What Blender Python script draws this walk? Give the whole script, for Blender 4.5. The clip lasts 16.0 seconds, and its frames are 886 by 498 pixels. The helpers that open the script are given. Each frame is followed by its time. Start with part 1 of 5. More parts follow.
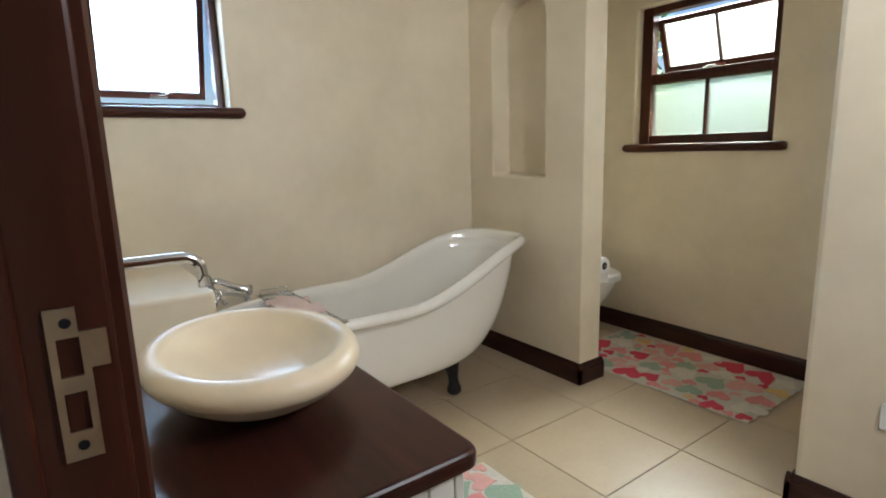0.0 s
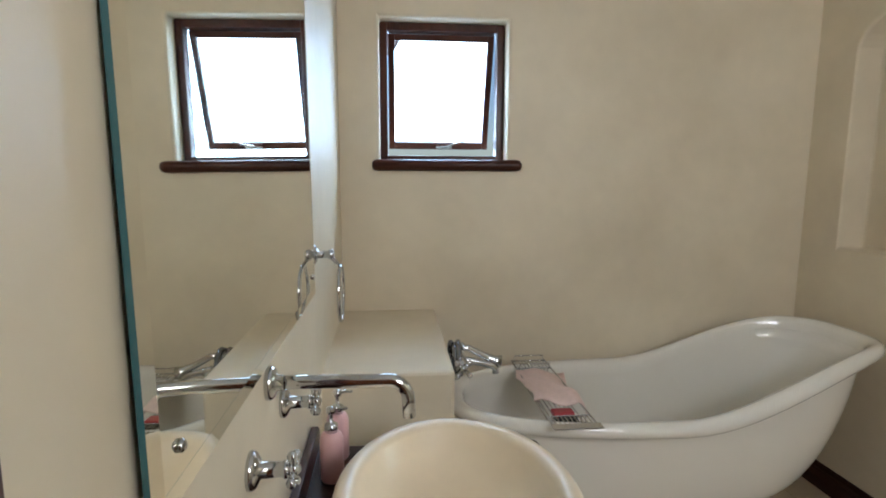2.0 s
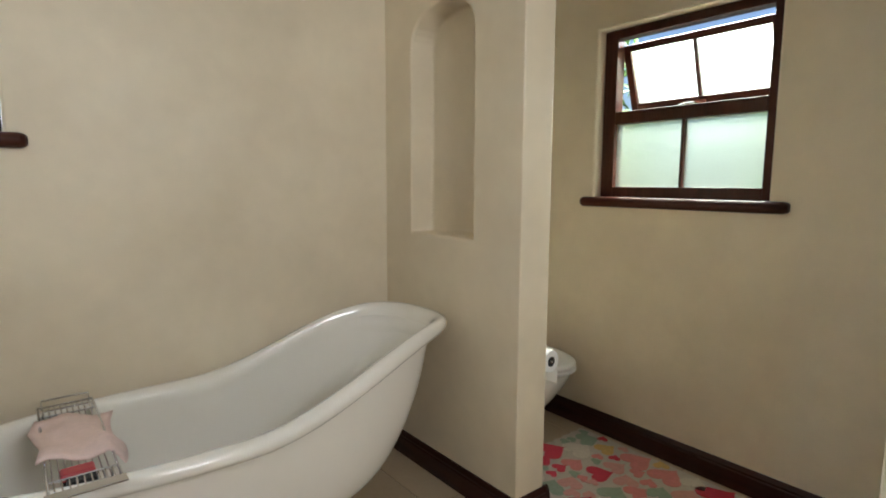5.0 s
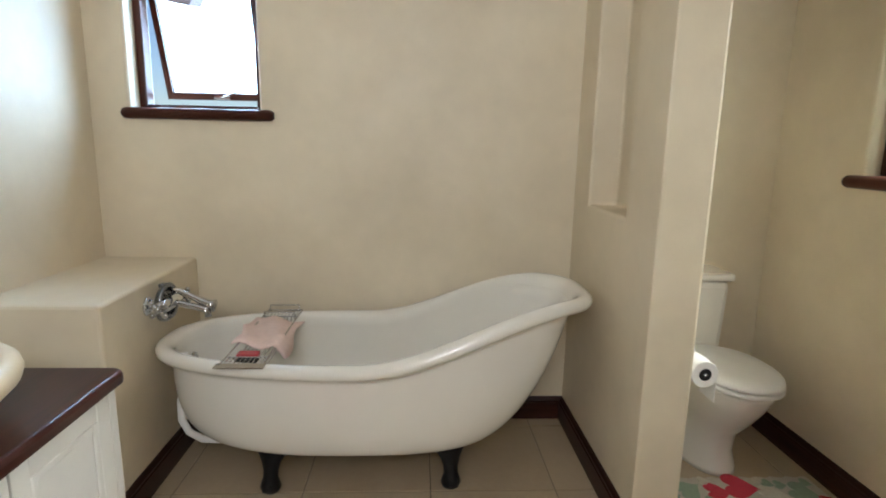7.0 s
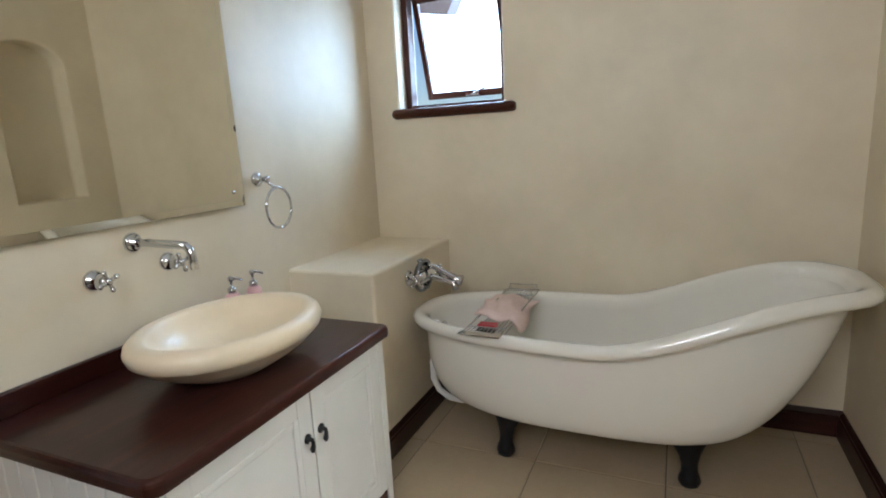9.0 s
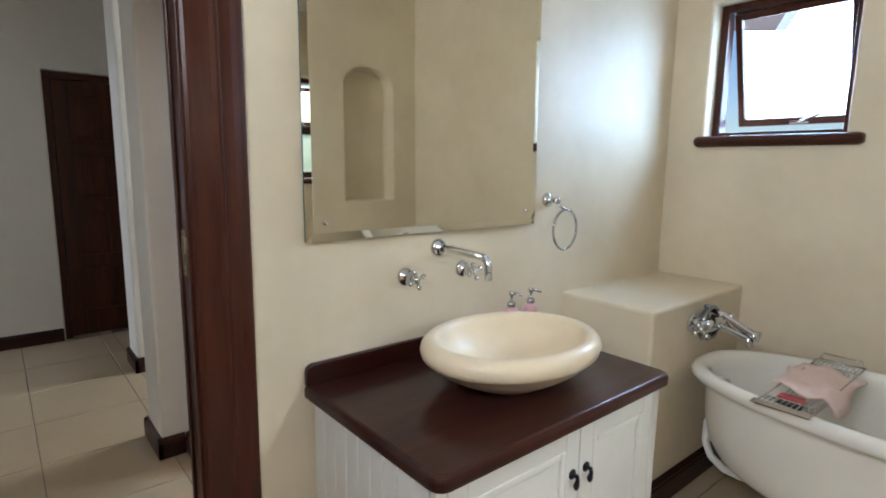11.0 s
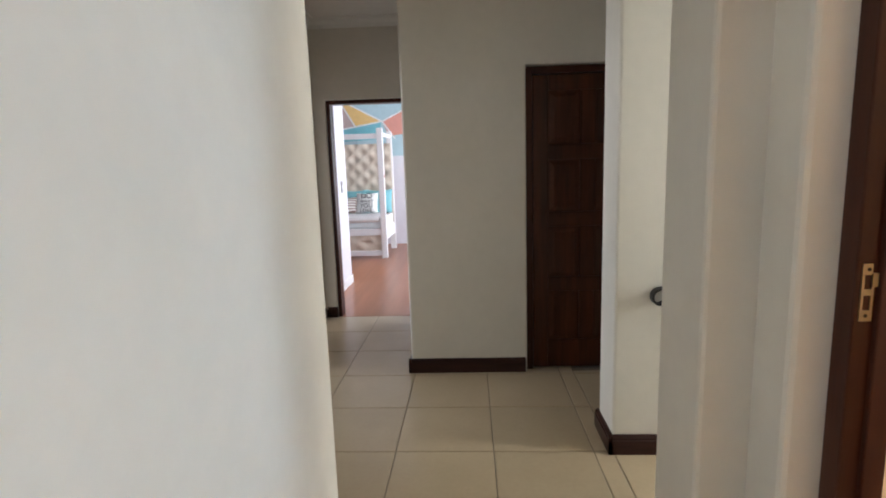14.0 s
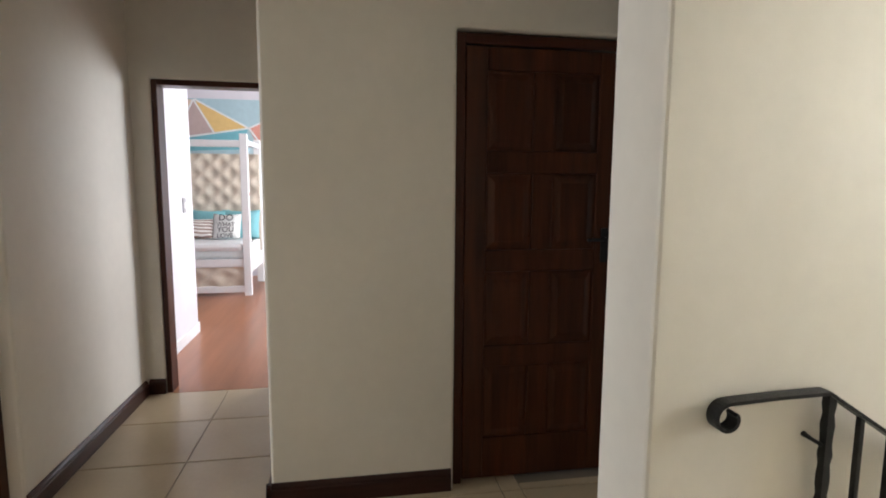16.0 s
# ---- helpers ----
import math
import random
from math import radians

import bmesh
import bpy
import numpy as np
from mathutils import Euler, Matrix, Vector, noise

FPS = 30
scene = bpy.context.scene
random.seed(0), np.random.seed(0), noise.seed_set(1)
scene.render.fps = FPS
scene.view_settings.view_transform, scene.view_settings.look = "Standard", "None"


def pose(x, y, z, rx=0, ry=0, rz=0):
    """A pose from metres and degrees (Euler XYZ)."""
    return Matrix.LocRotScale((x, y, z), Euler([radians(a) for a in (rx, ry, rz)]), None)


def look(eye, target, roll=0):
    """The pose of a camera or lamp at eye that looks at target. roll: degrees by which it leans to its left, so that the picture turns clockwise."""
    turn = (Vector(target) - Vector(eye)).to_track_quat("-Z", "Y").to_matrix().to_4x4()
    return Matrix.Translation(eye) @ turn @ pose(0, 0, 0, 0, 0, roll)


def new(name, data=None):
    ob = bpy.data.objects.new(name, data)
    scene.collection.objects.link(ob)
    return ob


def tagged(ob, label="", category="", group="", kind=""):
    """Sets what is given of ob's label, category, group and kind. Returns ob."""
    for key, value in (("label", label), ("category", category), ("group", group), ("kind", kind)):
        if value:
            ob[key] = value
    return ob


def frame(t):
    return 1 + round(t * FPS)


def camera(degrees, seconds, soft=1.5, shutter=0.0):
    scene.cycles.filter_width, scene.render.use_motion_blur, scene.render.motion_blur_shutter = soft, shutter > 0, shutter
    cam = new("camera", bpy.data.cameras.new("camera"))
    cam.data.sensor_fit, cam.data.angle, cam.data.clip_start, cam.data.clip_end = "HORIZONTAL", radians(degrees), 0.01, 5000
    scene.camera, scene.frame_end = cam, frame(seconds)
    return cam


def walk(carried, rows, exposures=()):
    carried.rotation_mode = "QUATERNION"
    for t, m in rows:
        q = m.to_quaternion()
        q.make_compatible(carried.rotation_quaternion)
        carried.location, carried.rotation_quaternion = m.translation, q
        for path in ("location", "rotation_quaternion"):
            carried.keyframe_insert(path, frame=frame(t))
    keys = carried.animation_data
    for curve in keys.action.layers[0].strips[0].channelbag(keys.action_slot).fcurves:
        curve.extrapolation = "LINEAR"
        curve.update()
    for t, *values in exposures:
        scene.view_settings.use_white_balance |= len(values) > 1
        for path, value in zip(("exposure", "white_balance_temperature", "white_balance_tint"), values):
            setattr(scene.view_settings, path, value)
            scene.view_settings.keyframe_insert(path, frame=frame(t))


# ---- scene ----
cam = camera(79.0, 16.0, soft=1.9)
PATH = [
    (0, (0.005, 0.048, 1.332), (1.155, 1.646, 0.963), -1.6),
    (0.5, (0.04, 0.146, 1.331), (0.983, 1.842, 0.901), -3.0),
    (1, (0.1, 0.256, 1.351), (0.829, 2.072, 0.94), -2.7),
    (1.5, (0.216, 0.295, 1.41), (0.558, 2.234, 1.059), -1.0),
    (2, (0.224, 0.367, 1.489), (0.418, 2.338, 1.214), 0.2),
    (2.5, (0.195, 0.462, 1.517), (0.682, 2.392, 1.318), 0.2),
    (3, (0.144, 0.576, 1.485), (1.112, 2.319, 1.329), -0.1),
    (3.5, (0.216, 0.556, 1.431), (1.51, 2.071, 1.255), -0.9),
    (6, (1.241, 0.445, 1.39), (2.286, 2.122, 1.081), 2.3),
    (6.5, (1.439, 0.33, 1.389), (1.895, 2.254, 1.091), 3.4),
    (7, (1.503, 0.243, 1.405), (1.6, 2.205, 1.03), 1.1),
    (7.5, (1.547, 0.211, 1.4), (1.473, 2.17, 1.001), -0.6),
    (8, (1.558, 0.203, 1.376), (1.213, 2.129, 0.961), -1.7),
    (8.5, (1.574, 0.195, 1.375), (0.975, 2.059, 0.964), -2.8),
    (11, (1.439, 0.144, 1.397), (-0.077, 1.412, 1.09), 0.8),
    (11.5, (1.271, 0.192, 1.427), (-0.48, 1.101, 1.1), 0.9),
    (12, (1.051, 0.214, 1.442), (-0.852, 0.716, 1.084), 0.7),
    (12.5, (0.783, 0.213, 1.457), (-1.171, 0.393, 1.073), -0.4),
    (13, (0.543, 0.194, 1.452), (-1.428, 0.181, 1.116), -2.1),
    (13.5, (0.301, 0.188, 1.452), (-1.671, 0.107, 1.133), -1.5),
    (14, (0.026, 0.113, 1.454), (-1.946, 0.009, 1.136), -1.8),
    (14.5, (-0.286, 0.085, 1.424), (-2.265, 0.081, 1.137), -1.3),
    (15, (-0.641, 0.082, 1.426), (-2.624, 0.098, 1.162), 0.6),
    (15.5, (-0.96, 0.037, 1.417), (-2.943, 0.113, 1.166), 0.9),
    (16, (-1.267, 0.033, 1.395), (-3.224, 0.373, 1.159), 0.4),
]
walk(cam, [(t, look(eye, target, roll)) for t, eye, target, roll in PATH], [(0, 0.03, 5650, 10), (0.5, 0.08, 5900, 10), (1, 0.1, 5550, 10), (1.5, -0.13, 5750, 10), (2, -0.3, 5650, 10), (3, -0.44, 5450, 10), (3.5, -0.38, 6350, 10), (6, 0.06, 5350, 10), (6.5, -0.02, 5600, 10), (7, 0.05, 5700, 10), (7.5, 0, 5750, 10), (8.5, -0.17, 5600, 10), (11, 0.02, 5500, 10), (11.5, -0.02, 5700, 10), (12, 0.05, 6400, 10), (12.5, 0.34, 5900, 10), (13, 0.38, 6200, 10), (13.5, 0.2, 6000, 10), (14, 0.22, 6050, 10), (15, 0.33, 6250, 10), (15.5, 0.24, 6200, 10), (16, 0.34, 6400, 10)])

# ---------------------------------------------------------------- light
world = bpy.data.worlds.new("sky")
scene.world = world
world.use_nodes = True
wn = world.node_tree.nodes
sky = wn.new("ShaderNodeTexSky")
sky.sky_type = "NISHITA"
sky.sun_disc = False
sky.sun_elevation = radians(52)
sky.sun_rotation = radians(120)
world.node_tree.links.new(sky.outputs[0], wn["Background"].inputs[0])
wn["Background"].inputs[1].default_value = 0.12


def lamp(name, kind, m, energy, colour=(1, 1, 1), w=1.0, h=1.0):
    data = bpy.data.lights.new(name, kind)
    data.energy, data.color = energy, colour
    if kind == "AREA":
        data.shape, data.size, data.size_y = "RECTANGLE", w, h
    ob = new(name, data)
    ob.matrix_world = m
    return ob


sun = lamp("sun", "SUN", look((3.2, -1.8, 4.7), (0, 0, 0)), 3.0, (1, 0.94, 0.84))
sun.data.angle = radians(0.5)
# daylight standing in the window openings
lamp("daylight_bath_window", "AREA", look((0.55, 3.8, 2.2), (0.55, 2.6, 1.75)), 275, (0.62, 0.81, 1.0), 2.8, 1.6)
# the back one is fill: its window is unseen, added to light the bath wall
lamp("back_window_fill", "AREA", look((1.35, -0.6, 2.15), (1.4, 1.4, 1.6)), 46, (1.0, 0.95, 0.87), 0.85, 0.75)
lamp("daylight_toilet_window", "AREA", look((4.4, 2.3, 2.7), (2.9, 1.95, 1.0)), 310, (1.0, 0.97, 0.88), 1.8, 0.9)
lamp("daylight_stair_window", "AREA", look((-1.95, 4.28, 1.9), (-2.05, 2.0, 1.2)), 84, (0.97, 0.98, 0.93), 0.8, 1.2)
lamp("daylight_store_window", "AREA", look((-0.75, 2.78, 1.75), (-0.75, 1.5, 1.3)), 25, (0.9, 0.94, 0.94), 0.8, 0.9)
lamp("daylight_playroom_window", "AREA", look((-3.4, -4.46, 1.6), (-3.3, -2.0, 1.0)), 100, (0.94, 0.97, 1.0), 1.4, 1.2)
lamp("daylight_bedroom_window", "AREA", look((-7.6, 1.86, 1.5), (-7.7, -0.5, 0.9)), 145, (0.94, 0.97, 1.0), 2.0, 1.5)

# ---------------------------------------------------------------- materials


def nodes_of(name):
    m = bpy.data.materials.new(name)
    m.use_nodes = True
    t = m.node_tree
    return m, t, t.nodes["Principled BSDF"]


def ramp(t, fac, stops):
    r = t.nodes.new("ShaderNodeValToRGB")
    while len(r.color_ramp.elements) < len(stops):
        r.color_ramp.elements.new(0.5)
    for e, (p, c) in zip(r.color_ramp.elements, stops):
        e.position, e.color = p, (*c, 1)
    t.links.new(fac, r.inputs[0])
    return r.outputs[0]


def noise_tex(t, coord, scale, detail=4.0, rough=0.55, stretch=(1, 1, 1)):
    mp = t.nodes.new("ShaderNodeMapping")
    mp.inputs["Scale"].default_value = stretch
    t.links.new(coord, mp.inputs[0])
    n = t.nodes.new("ShaderNodeTexNoise")
    n.inputs["Scale"].default_value, n.inputs["Detail"].default_value, n.inputs["Roughness"].default_value = scale, detail, rough
    t.links.new(mp.outputs[0], n.inputs["Vector"])
    return n.outputs[0]


def mix(t, a, b, fac, mode="MIX"):
    x = t.nodes.new("ShaderNodeMix")
    x.data_type, x.blend_type = "RGBA", mode
    for sock, v in ((x.inputs[0], fac), (x.inputs[6], a), (x.inputs[7], b)):
        if isinstance(v, (int, float)):
            sock.default_value = v
        elif isinstance(v, tuple):
            sock.default_value = (*v, 1)
        else:
            t.links.new(v, sock)
    return x.outputs[2]


def bump(t, p, height, strength, dist=0.01):
    b = t.nodes.new("ShaderNodeBump")
    b.inputs["Strength"].default_value, b.inputs["Distance"].default_value = strength, dist
    t.links.new(height, b.inputs["Height"])
    t.links.new(b.outputs[0], p.inputs["Normal"])


def position(t):
    return t.nodes.new("ShaderNodeNewGeometry").outputs["Position"]


def local(t):
    """Object coordinates, shifted from one object to the next."""
    tc = t.nodes.new("ShaderNodeTexCoord")
    oi = t.nodes.new("ShaderNodeObjectInfo")
    mu = t.nodes.new("ShaderNodeMath")
    mu.operation = "MULTIPLY"
    mu.inputs[1].default_value = 37.0
    t.links.new(oi.outputs["Random"], mu.inputs[0])
    ad = t.nodes.new("ShaderNodeVectorMath")
    t.links.new(tc.outputs["Object"], ad.inputs[0])
    t.links.new(mu.outputs[0], ad.inputs[1])
    return ad.outputs[0], oi.outputs["Random"]


def plaster(name, c1, c2, rough=0.55, blot=1.6, relief=0.12):
    m, t, p = nodes_of(name)
    pos = position(t)
    big = ramp(t, noise_tex(t, pos, blot, 3), [(0.3, c1), (0.7, c2)])
    fine = ramp(t, noise_tex(t, pos, 16, 5), [(0.3, (0.965, 0.965, 0.965)), (0.7, (1, 1, 1))])
    t.links.new(mix(t, big, fine, 1.0, "MULTIPLY"), p.inputs["Base Color"])
    p.inputs["Roughness"].default_value = rough
    bump(t, p, noise_tex(t, pos, 55, 6, 0.6), relief, 0.006)
    return m


def wood(name, dark, light, axis="z", rough=0.35, scale=9.0, coat=0.0):
    m, t, p = nodes_of(name)
    co, rnd = local(t)
    st = {"x": (0.08, 1, 1), "y": (1, 0.08, 1), "z": (1, 1, 0.08)}[axis]
    g = noise_tex(t, co, scale * 3, 6, 0.65, st)
    b = noise_tex(t, co, scale * 0.6, 2, 0.5, st)
    c = mix(t, ramp(t, g, [(0.3, dark), (0.7, light)]), ramp(t, b, [(0.3, (0.6, 0.6, 0.6)), (0.7, (1, 1, 1))]), 1.0, "MULTIPLY")
    t.links.new(c, p.inputs["Base Color"])
    p.inputs["Roughness"].default_value = rough
    p.inputs["Specular IOR Level"].default_value = 0.2
    p.inputs["Coat Weight"].default_value = coat
    p.inputs["Coat Roughness"].default_value = 0.15
    bump(t, p, g, 0.04, 0.002)
    return m


def plain(name, c, rough=0.5, metal=0.0, var=0.08, scale=14.0, relief=0.0, coat=0.0):
    m, t, p = nodes_of(name)
    co, rnd = local(t)
    n = noise_tex(t, co, scale, 4)
    lo = tuple(v * (1 - var) for v in c)
    t.links.new(ramp(t, n, [(0.3, lo), (0.7, c)]), p.inputs["Base Color"])
    p.inputs["Roughness"].default_value, p.inputs["Metallic"].default_value = rough, metal
    p.inputs["Coat Weight"].default_value = coat
    if relief:
        bump(t, p, noise_tex(t, co, scale * 8, 5), relief, 0.004)
    return m


def tile_material(name, a, b, rough):
    m, t, p = nodes_of(name)
    co, rnd = local(t)
    tint = ramp(t, rnd, [(0.0, (0.9, 0.9, 0.9)), (1.0, (1, 1, 1))])
    base = ramp(t, noise_tex(t, co, 2.6, 3, 0.5), [(0.25, a), (0.75, b)])
    speck = ramp(t, noise_tex(t, co, 45, 4), [(0.3, (0.95, 0.945, 0.94)), (0.7, (1, 1, 1))])
    t.links.new(mix(t, mix(t, base, tint, 1.0, "MULTIPLY"), speck, 1.0, "MULTIPLY"), p.inputs["Base Color"])
    r = ramp(t, noise_tex(t, co, 6, 3), [(0.3, (rough * 0.92,) * 3), (0.7, (rough * 1.1,) * 3)])
    t.links.new(r, p.inputs["Roughness"])
    bump(t, p, noise_tex(t, co, 5, 2), 0.03, 0.003)
    return m


def glass(name, colour, rough):
    m, t, p = nodes_of(name)
    p.inputs["Base Color"].default_value = (*colour, 1)
    p.inputs["Transmission Weight"].default_value = 1.0
    p.inputs["Roughness"].default_value = rough
    p.inputs["IOR"].default_value = 1.45
    if rough > 0.1:
        bump(t, p, noise_tex(t, position(t), 120, 3), 0.25, 0.004)
    return m


CREAM = plaster("cream_plaster", (0.665, 0.575, 0.42), (0.785, 0.69, 0.52), 0.48, 1.7, 0.07)
HALL = plaster("off_white_plaster", (0.70, 0.665, 0.60), (0.77, 0.73, 0.66), 0.55, 1.6, 0.07)
BEDWALL = plaster("white_plaster", (0.70, 0.68, 0.74), (0.76, 0.74, 0.79), 0.6)
# play room plaster: grey darkened to carry the room's shade under a strong lamp
PLAYWALL = plaster("shaded_grey_plaster", (0.36, 0.375, 0.35), (0.42, 0.43, 0.40), 0.6)
STOREWALL = plaster("warm_plaster", (0.72, 0.49, 0.27), (0.78, 0.55, 0.32), 0.55)
CEILING = plaster("ceiling_white", (0.8, 0.79, 0.76), (0.84, 0.83, 0.8), 0.7)
OUTWALL = plaster("outside_render", (0.45, 0.42, 0.36), (0.5, 0.47, 0.4), 0.8)
GROUT = plaster("grout", (0.16, 0.13, 0.1), (0.24, 0.2, 0.15), 0.85)
TILE = tile_material("beige_tile", (0.43, 0.335, 0.215), (0.5, 0.4, 0.265), 0.3)
DARK_Z = wood("dark_wood_upright", (0.045, 0.012, 0.006), (0.09, 0.026, 0.013), "z", 0.36, 9, 0.08)
DARK_X = wood("dark_wood_x", (0.045, 0.012, 0.006), (0.09, 0.026, 0.013), "x", 0.36, 9, 0.08)
DARK_Y = wood("dark_wood_y", (0.045, 0.012, 0.006), (0.09, 0.026, 0.013), "y", 0.36, 9, 0.08)
LEAF = wood("meranti_door", (0.045, 0.013, 0.005), (0.105, 0.031, 0.011), "z", 0.4, 8, 0.15)
LEAF_OPEN = wood("varnished_door", (0.16, 0.045, 0.015), (0.3, 0.09, 0.03), "z", 0.35, 8, 0.2)
SKIRT_X = wood("skirting_x", (0.022, 0.007, 0.006), (0.06, 0.019, 0.012), "x", 0.35, 9, 0.15)
SKIRT_Y = wood("skirting_y", (0.022, 0.007, 0.006), (0.06, 0.019, 0.012), "y", 0.35, 9, 0.15)
TOPWOOD = wood("mahogany_top", (0.018, 0.005, 0.0045), (0.06, 0.016, 0.011), "y", 0.3, 7, 0.22)
LAMINATE = wood("laminate_floor", (0.36, 0.145, 0.075), (0.43, 0.18, 0.095), "x", 0.28, 5, 0.1)
CERAMIC = plain("white_enamel", (0.82, 0.79, 0.72), 0.12, 0, 0.03, 5, 0, 0.6)
STONE = plain("cream_marble", (0.82, 0.69, 0.5), 0.3, 0, 0.1, 7, 0, 0.15)
CABINET = plain("white_cabinet_paint", (0.78, 0.77, 0.73), 0.4, 0, 0.05, 8, 0.05)
CHROME = plain("chrome", (0.62, 0.63, 0.65), 0.07, 1.0, 0.03, 20)
STEEL = plain("grey_steel_hose", (0.3, 0.31, 0.34), 0.22, 1.0, 0.25, 60)
IRON = plain("black_iron", (0.02, 0.02, 0.022), 0.4, 0.6, 0.3, 30, 0.3)
BRASS = plain("brass_plate", (0.42, 0.34, 0.22), 0.42, 1.0, 0.2, 40)
BLACK = plain("black_hole", (0.01, 0.008, 0.008), 0.8)
PINK = plain("pink_soap", (0.74, 0.45, 0.45), 0.3, 0, 0.05, 20)
PINKCLOTH = plain("pink_cloth", (0.84, 0.66, 0.61), 0.9, 0, 0.1, 60, 0.4)
PLASTIC = plain("white_plastic", (0.8, 0.79, 0.77), 0.35, 0, 0.03)
PAPER = plain("tissue_paper", (0.85, 0.84, 0.82), 0.9, 0, 0.04, 40, 0.2)
RED = plain("red_plastic", (0.4, 0.03, 0.04), 0.4)
CLEAR = glass("clear_glass", (1, 1, 1), 0.0)
FROST = glass("frosted_glass", (0.9, 1.0, 0.78), 0.5)
EDGE = plain("glass_edge", (0.05, 0.15, 0.17), 0.25)
MIRROR = plain("mirror_silver", (0.84, 0.84, 0.76), 0.02, 1.0, 0.0)
WHITEWOOD = plain("white_painted_wood", (0.82, 0.82, 0.83), 0.4, 0, 0.04)
TUFT = plain("beige_upholstery", (0.66, 0.58, 0.48), 0.8, 0, 0.12, 40, 0.3)
TEAL = plain("teal_fabric", (0.22, 0.5, 0.55), 0.85, 0, 0.1, 40, 0.3)
BEDDING = plain("pale_bedding", (0.72, 0.8, 0.82), 0.9, 0, 0.08, 30, 0.3)
INK = plain("black_ink", (0.02, 0.02, 0.02), 0.7)
GREEN = plain("green_plastic", (0.08, 0.42, 0.06), 0.35)
CARD = plain("tan_cardboard", (0.4, 0.25, 0.12), 0.8)
RUGBASE = plain("rug_base", (0.62, 0.58, 0.5), 0.95, 0, 0.15, 60, 0.6)
RUG = [plain("rug_" + n, c, 0.95, 0, 0.15, 60, 0.6) for n, c in (("red", (0.62, 0.05, 0.09)), ("pink", (0.72, 0.28, 0.26)), ("sage", (0.34, 0.44, 0.33)), ("sand", (0.72, 0.5, 0.2)), ("rose", (0.7, 0.38, 0.33)), ("ivory", (0.72, 0.68, 0.58)), ("lilac", (0.5, 0.4, 0.6)))]
ROOFING = plain("dark_roof", (0.1, 0.07, 0.08), 0.8, 0, 0.3, 10, 0.3)
LEAVES = plain("leaf_green", (0.07, 0.14, 0.03), 0.5, 0, 0.5, 3)
BARK = plain("bark", (0.12, 0.08, 0.05), 0.9, 0, 0.4, 20, 0.5)
SOIL = plaster("garden_ground", (0.1, 0.12, 0.05), (0.18, 0.16, 0.1), 0.95)
MURAL = {n: plain("mural_" + n, c, 0.6) for n, c in (("blue", (0.45, 0.62, 0.68)), ("yellow", (0.8, 0.55, 0.22)), ("mauve", (0.55, 0.42, 0.4)), ("coral", (0.7, 0.33, 0.27)), ("teal", (0.2, 0.52, 0.6)), ("peach", (0.78, 0.62, 0.5)))}

# ---------------------------------------------------------------- mesh helpers


def mesh_of(name, bm, mat):
    bmesh.ops.recalc_face_normals(bm, faces=bm.faces)
    me = bpy.data.meshes.new(name)
    bm.to_mesh(me)
    bm.free()
    for m in (mat if isinstance(mat, (list, tuple)) else [mat]):
        me.materials.append(m)
    return me


def part(name, bm, mat, parent=None, label="", smooth=False, bevel=0.0):
    ob = new(name, mesh_of(name, bm, mat))
    if parent is not None:
        ob.parent = parent
    if label:
        ob["label"] = label
    if smooth:
        for f in ob.data.polygons:
            f.use_smooth = True
    if bevel:
        b = ob.modifiers.new("bevel", "BEVEL")
        b.width, b.segments, b.limit_method, b.angle_limit = bevel, 2, "ANGLE", radians(40)
        b.harden_normals = False
    return ob


def thing(name, label, category, m=None, group="", kind=""):
    ob = tagged(new(name), label, category, group, kind)
    if m is not None:
        ob.matrix_world = m
    return ob


def box(bm, x0, x1, y0, y1, z0, z1, m=None):
    vs = [bm.verts.new(Vector((x, y, z)) if m is None else m @ Vector((x, y, z))) for x in (x0, x1) for y in (y0, y1) for z in (z0, z1)]
    for f in ((0, 1, 3, 2), (4, 6, 7, 5), (0, 4, 5, 1), (2, 3, 7, 6), (0, 2, 6, 4), (1, 5, 7, 3)):
        bm.faces.new([vs[i] for i in f])
    return bm


def boxes(*bs):
    bm = bmesh.new()
    for b in bs:
        box(bm, *b)
    return bm


def loft(bm, rings, cap0=True, cap1=True, closed=True):
    rows = [[bm.verts.new(p) for p in r] for r in rings]
    n = len(rows[0])
    for a, b in zip(rows, rows[1:]):
        for i in range(n if closed else n - 1):
            j = (i + 1) % n
            bm.faces.new((a[i], a[j], b[j], b[i]))
    if cap0:
        bm.faces.new(rows[0][::-1])
    if cap1:
        bm.faces.new(rows[-1])
    return bm


def lathe(bm, profile, m=None, n=24, cap0=True, cap1=True):
    """profile: (radius, height) pairs round the local z axis."""
    m = m or Matrix()
    return loft(bm, [[m @ Vector((r * math.cos(2 * math.pi * i / n), r * math.sin(2 * math.pi * i / n), z)) for i in range(n)] for r, z in profile], cap0, cap1)


def tube(bm, pts, r, n=10, closed=False):
    pts = [Vector(p) for p in pts]
    rings, side = [], None
    for i, p in enumerate(pts):
        if closed:
            d = pts[(i + 1) % len(pts)] - pts[i - 1]
        else:
            d = pts[min(i + 1, len(pts) - 1)] - pts[max(i - 1, 0)]
        d.normalize()
        if side is None:
            side = d.orthogonal().normalized()
        side = (side - d * side.dot(d)).normalized()
        up = d.cross(side)
        rr = r[i] if isinstance(r, (list, tuple)) else r
        rings.append([p + (side * math.cos(2 * math.pi * k / n) + up * math.sin(2 * math.pi * k / n)) * rr for k in range(n)])
    if closed:
        rings.append(rings[0])
        loft(bm, rings, False, False)
        bmesh.ops.remove_doubles(bm, verts=bm.verts, dist=1e-5)
        return bm
    return loft(bm, rings)


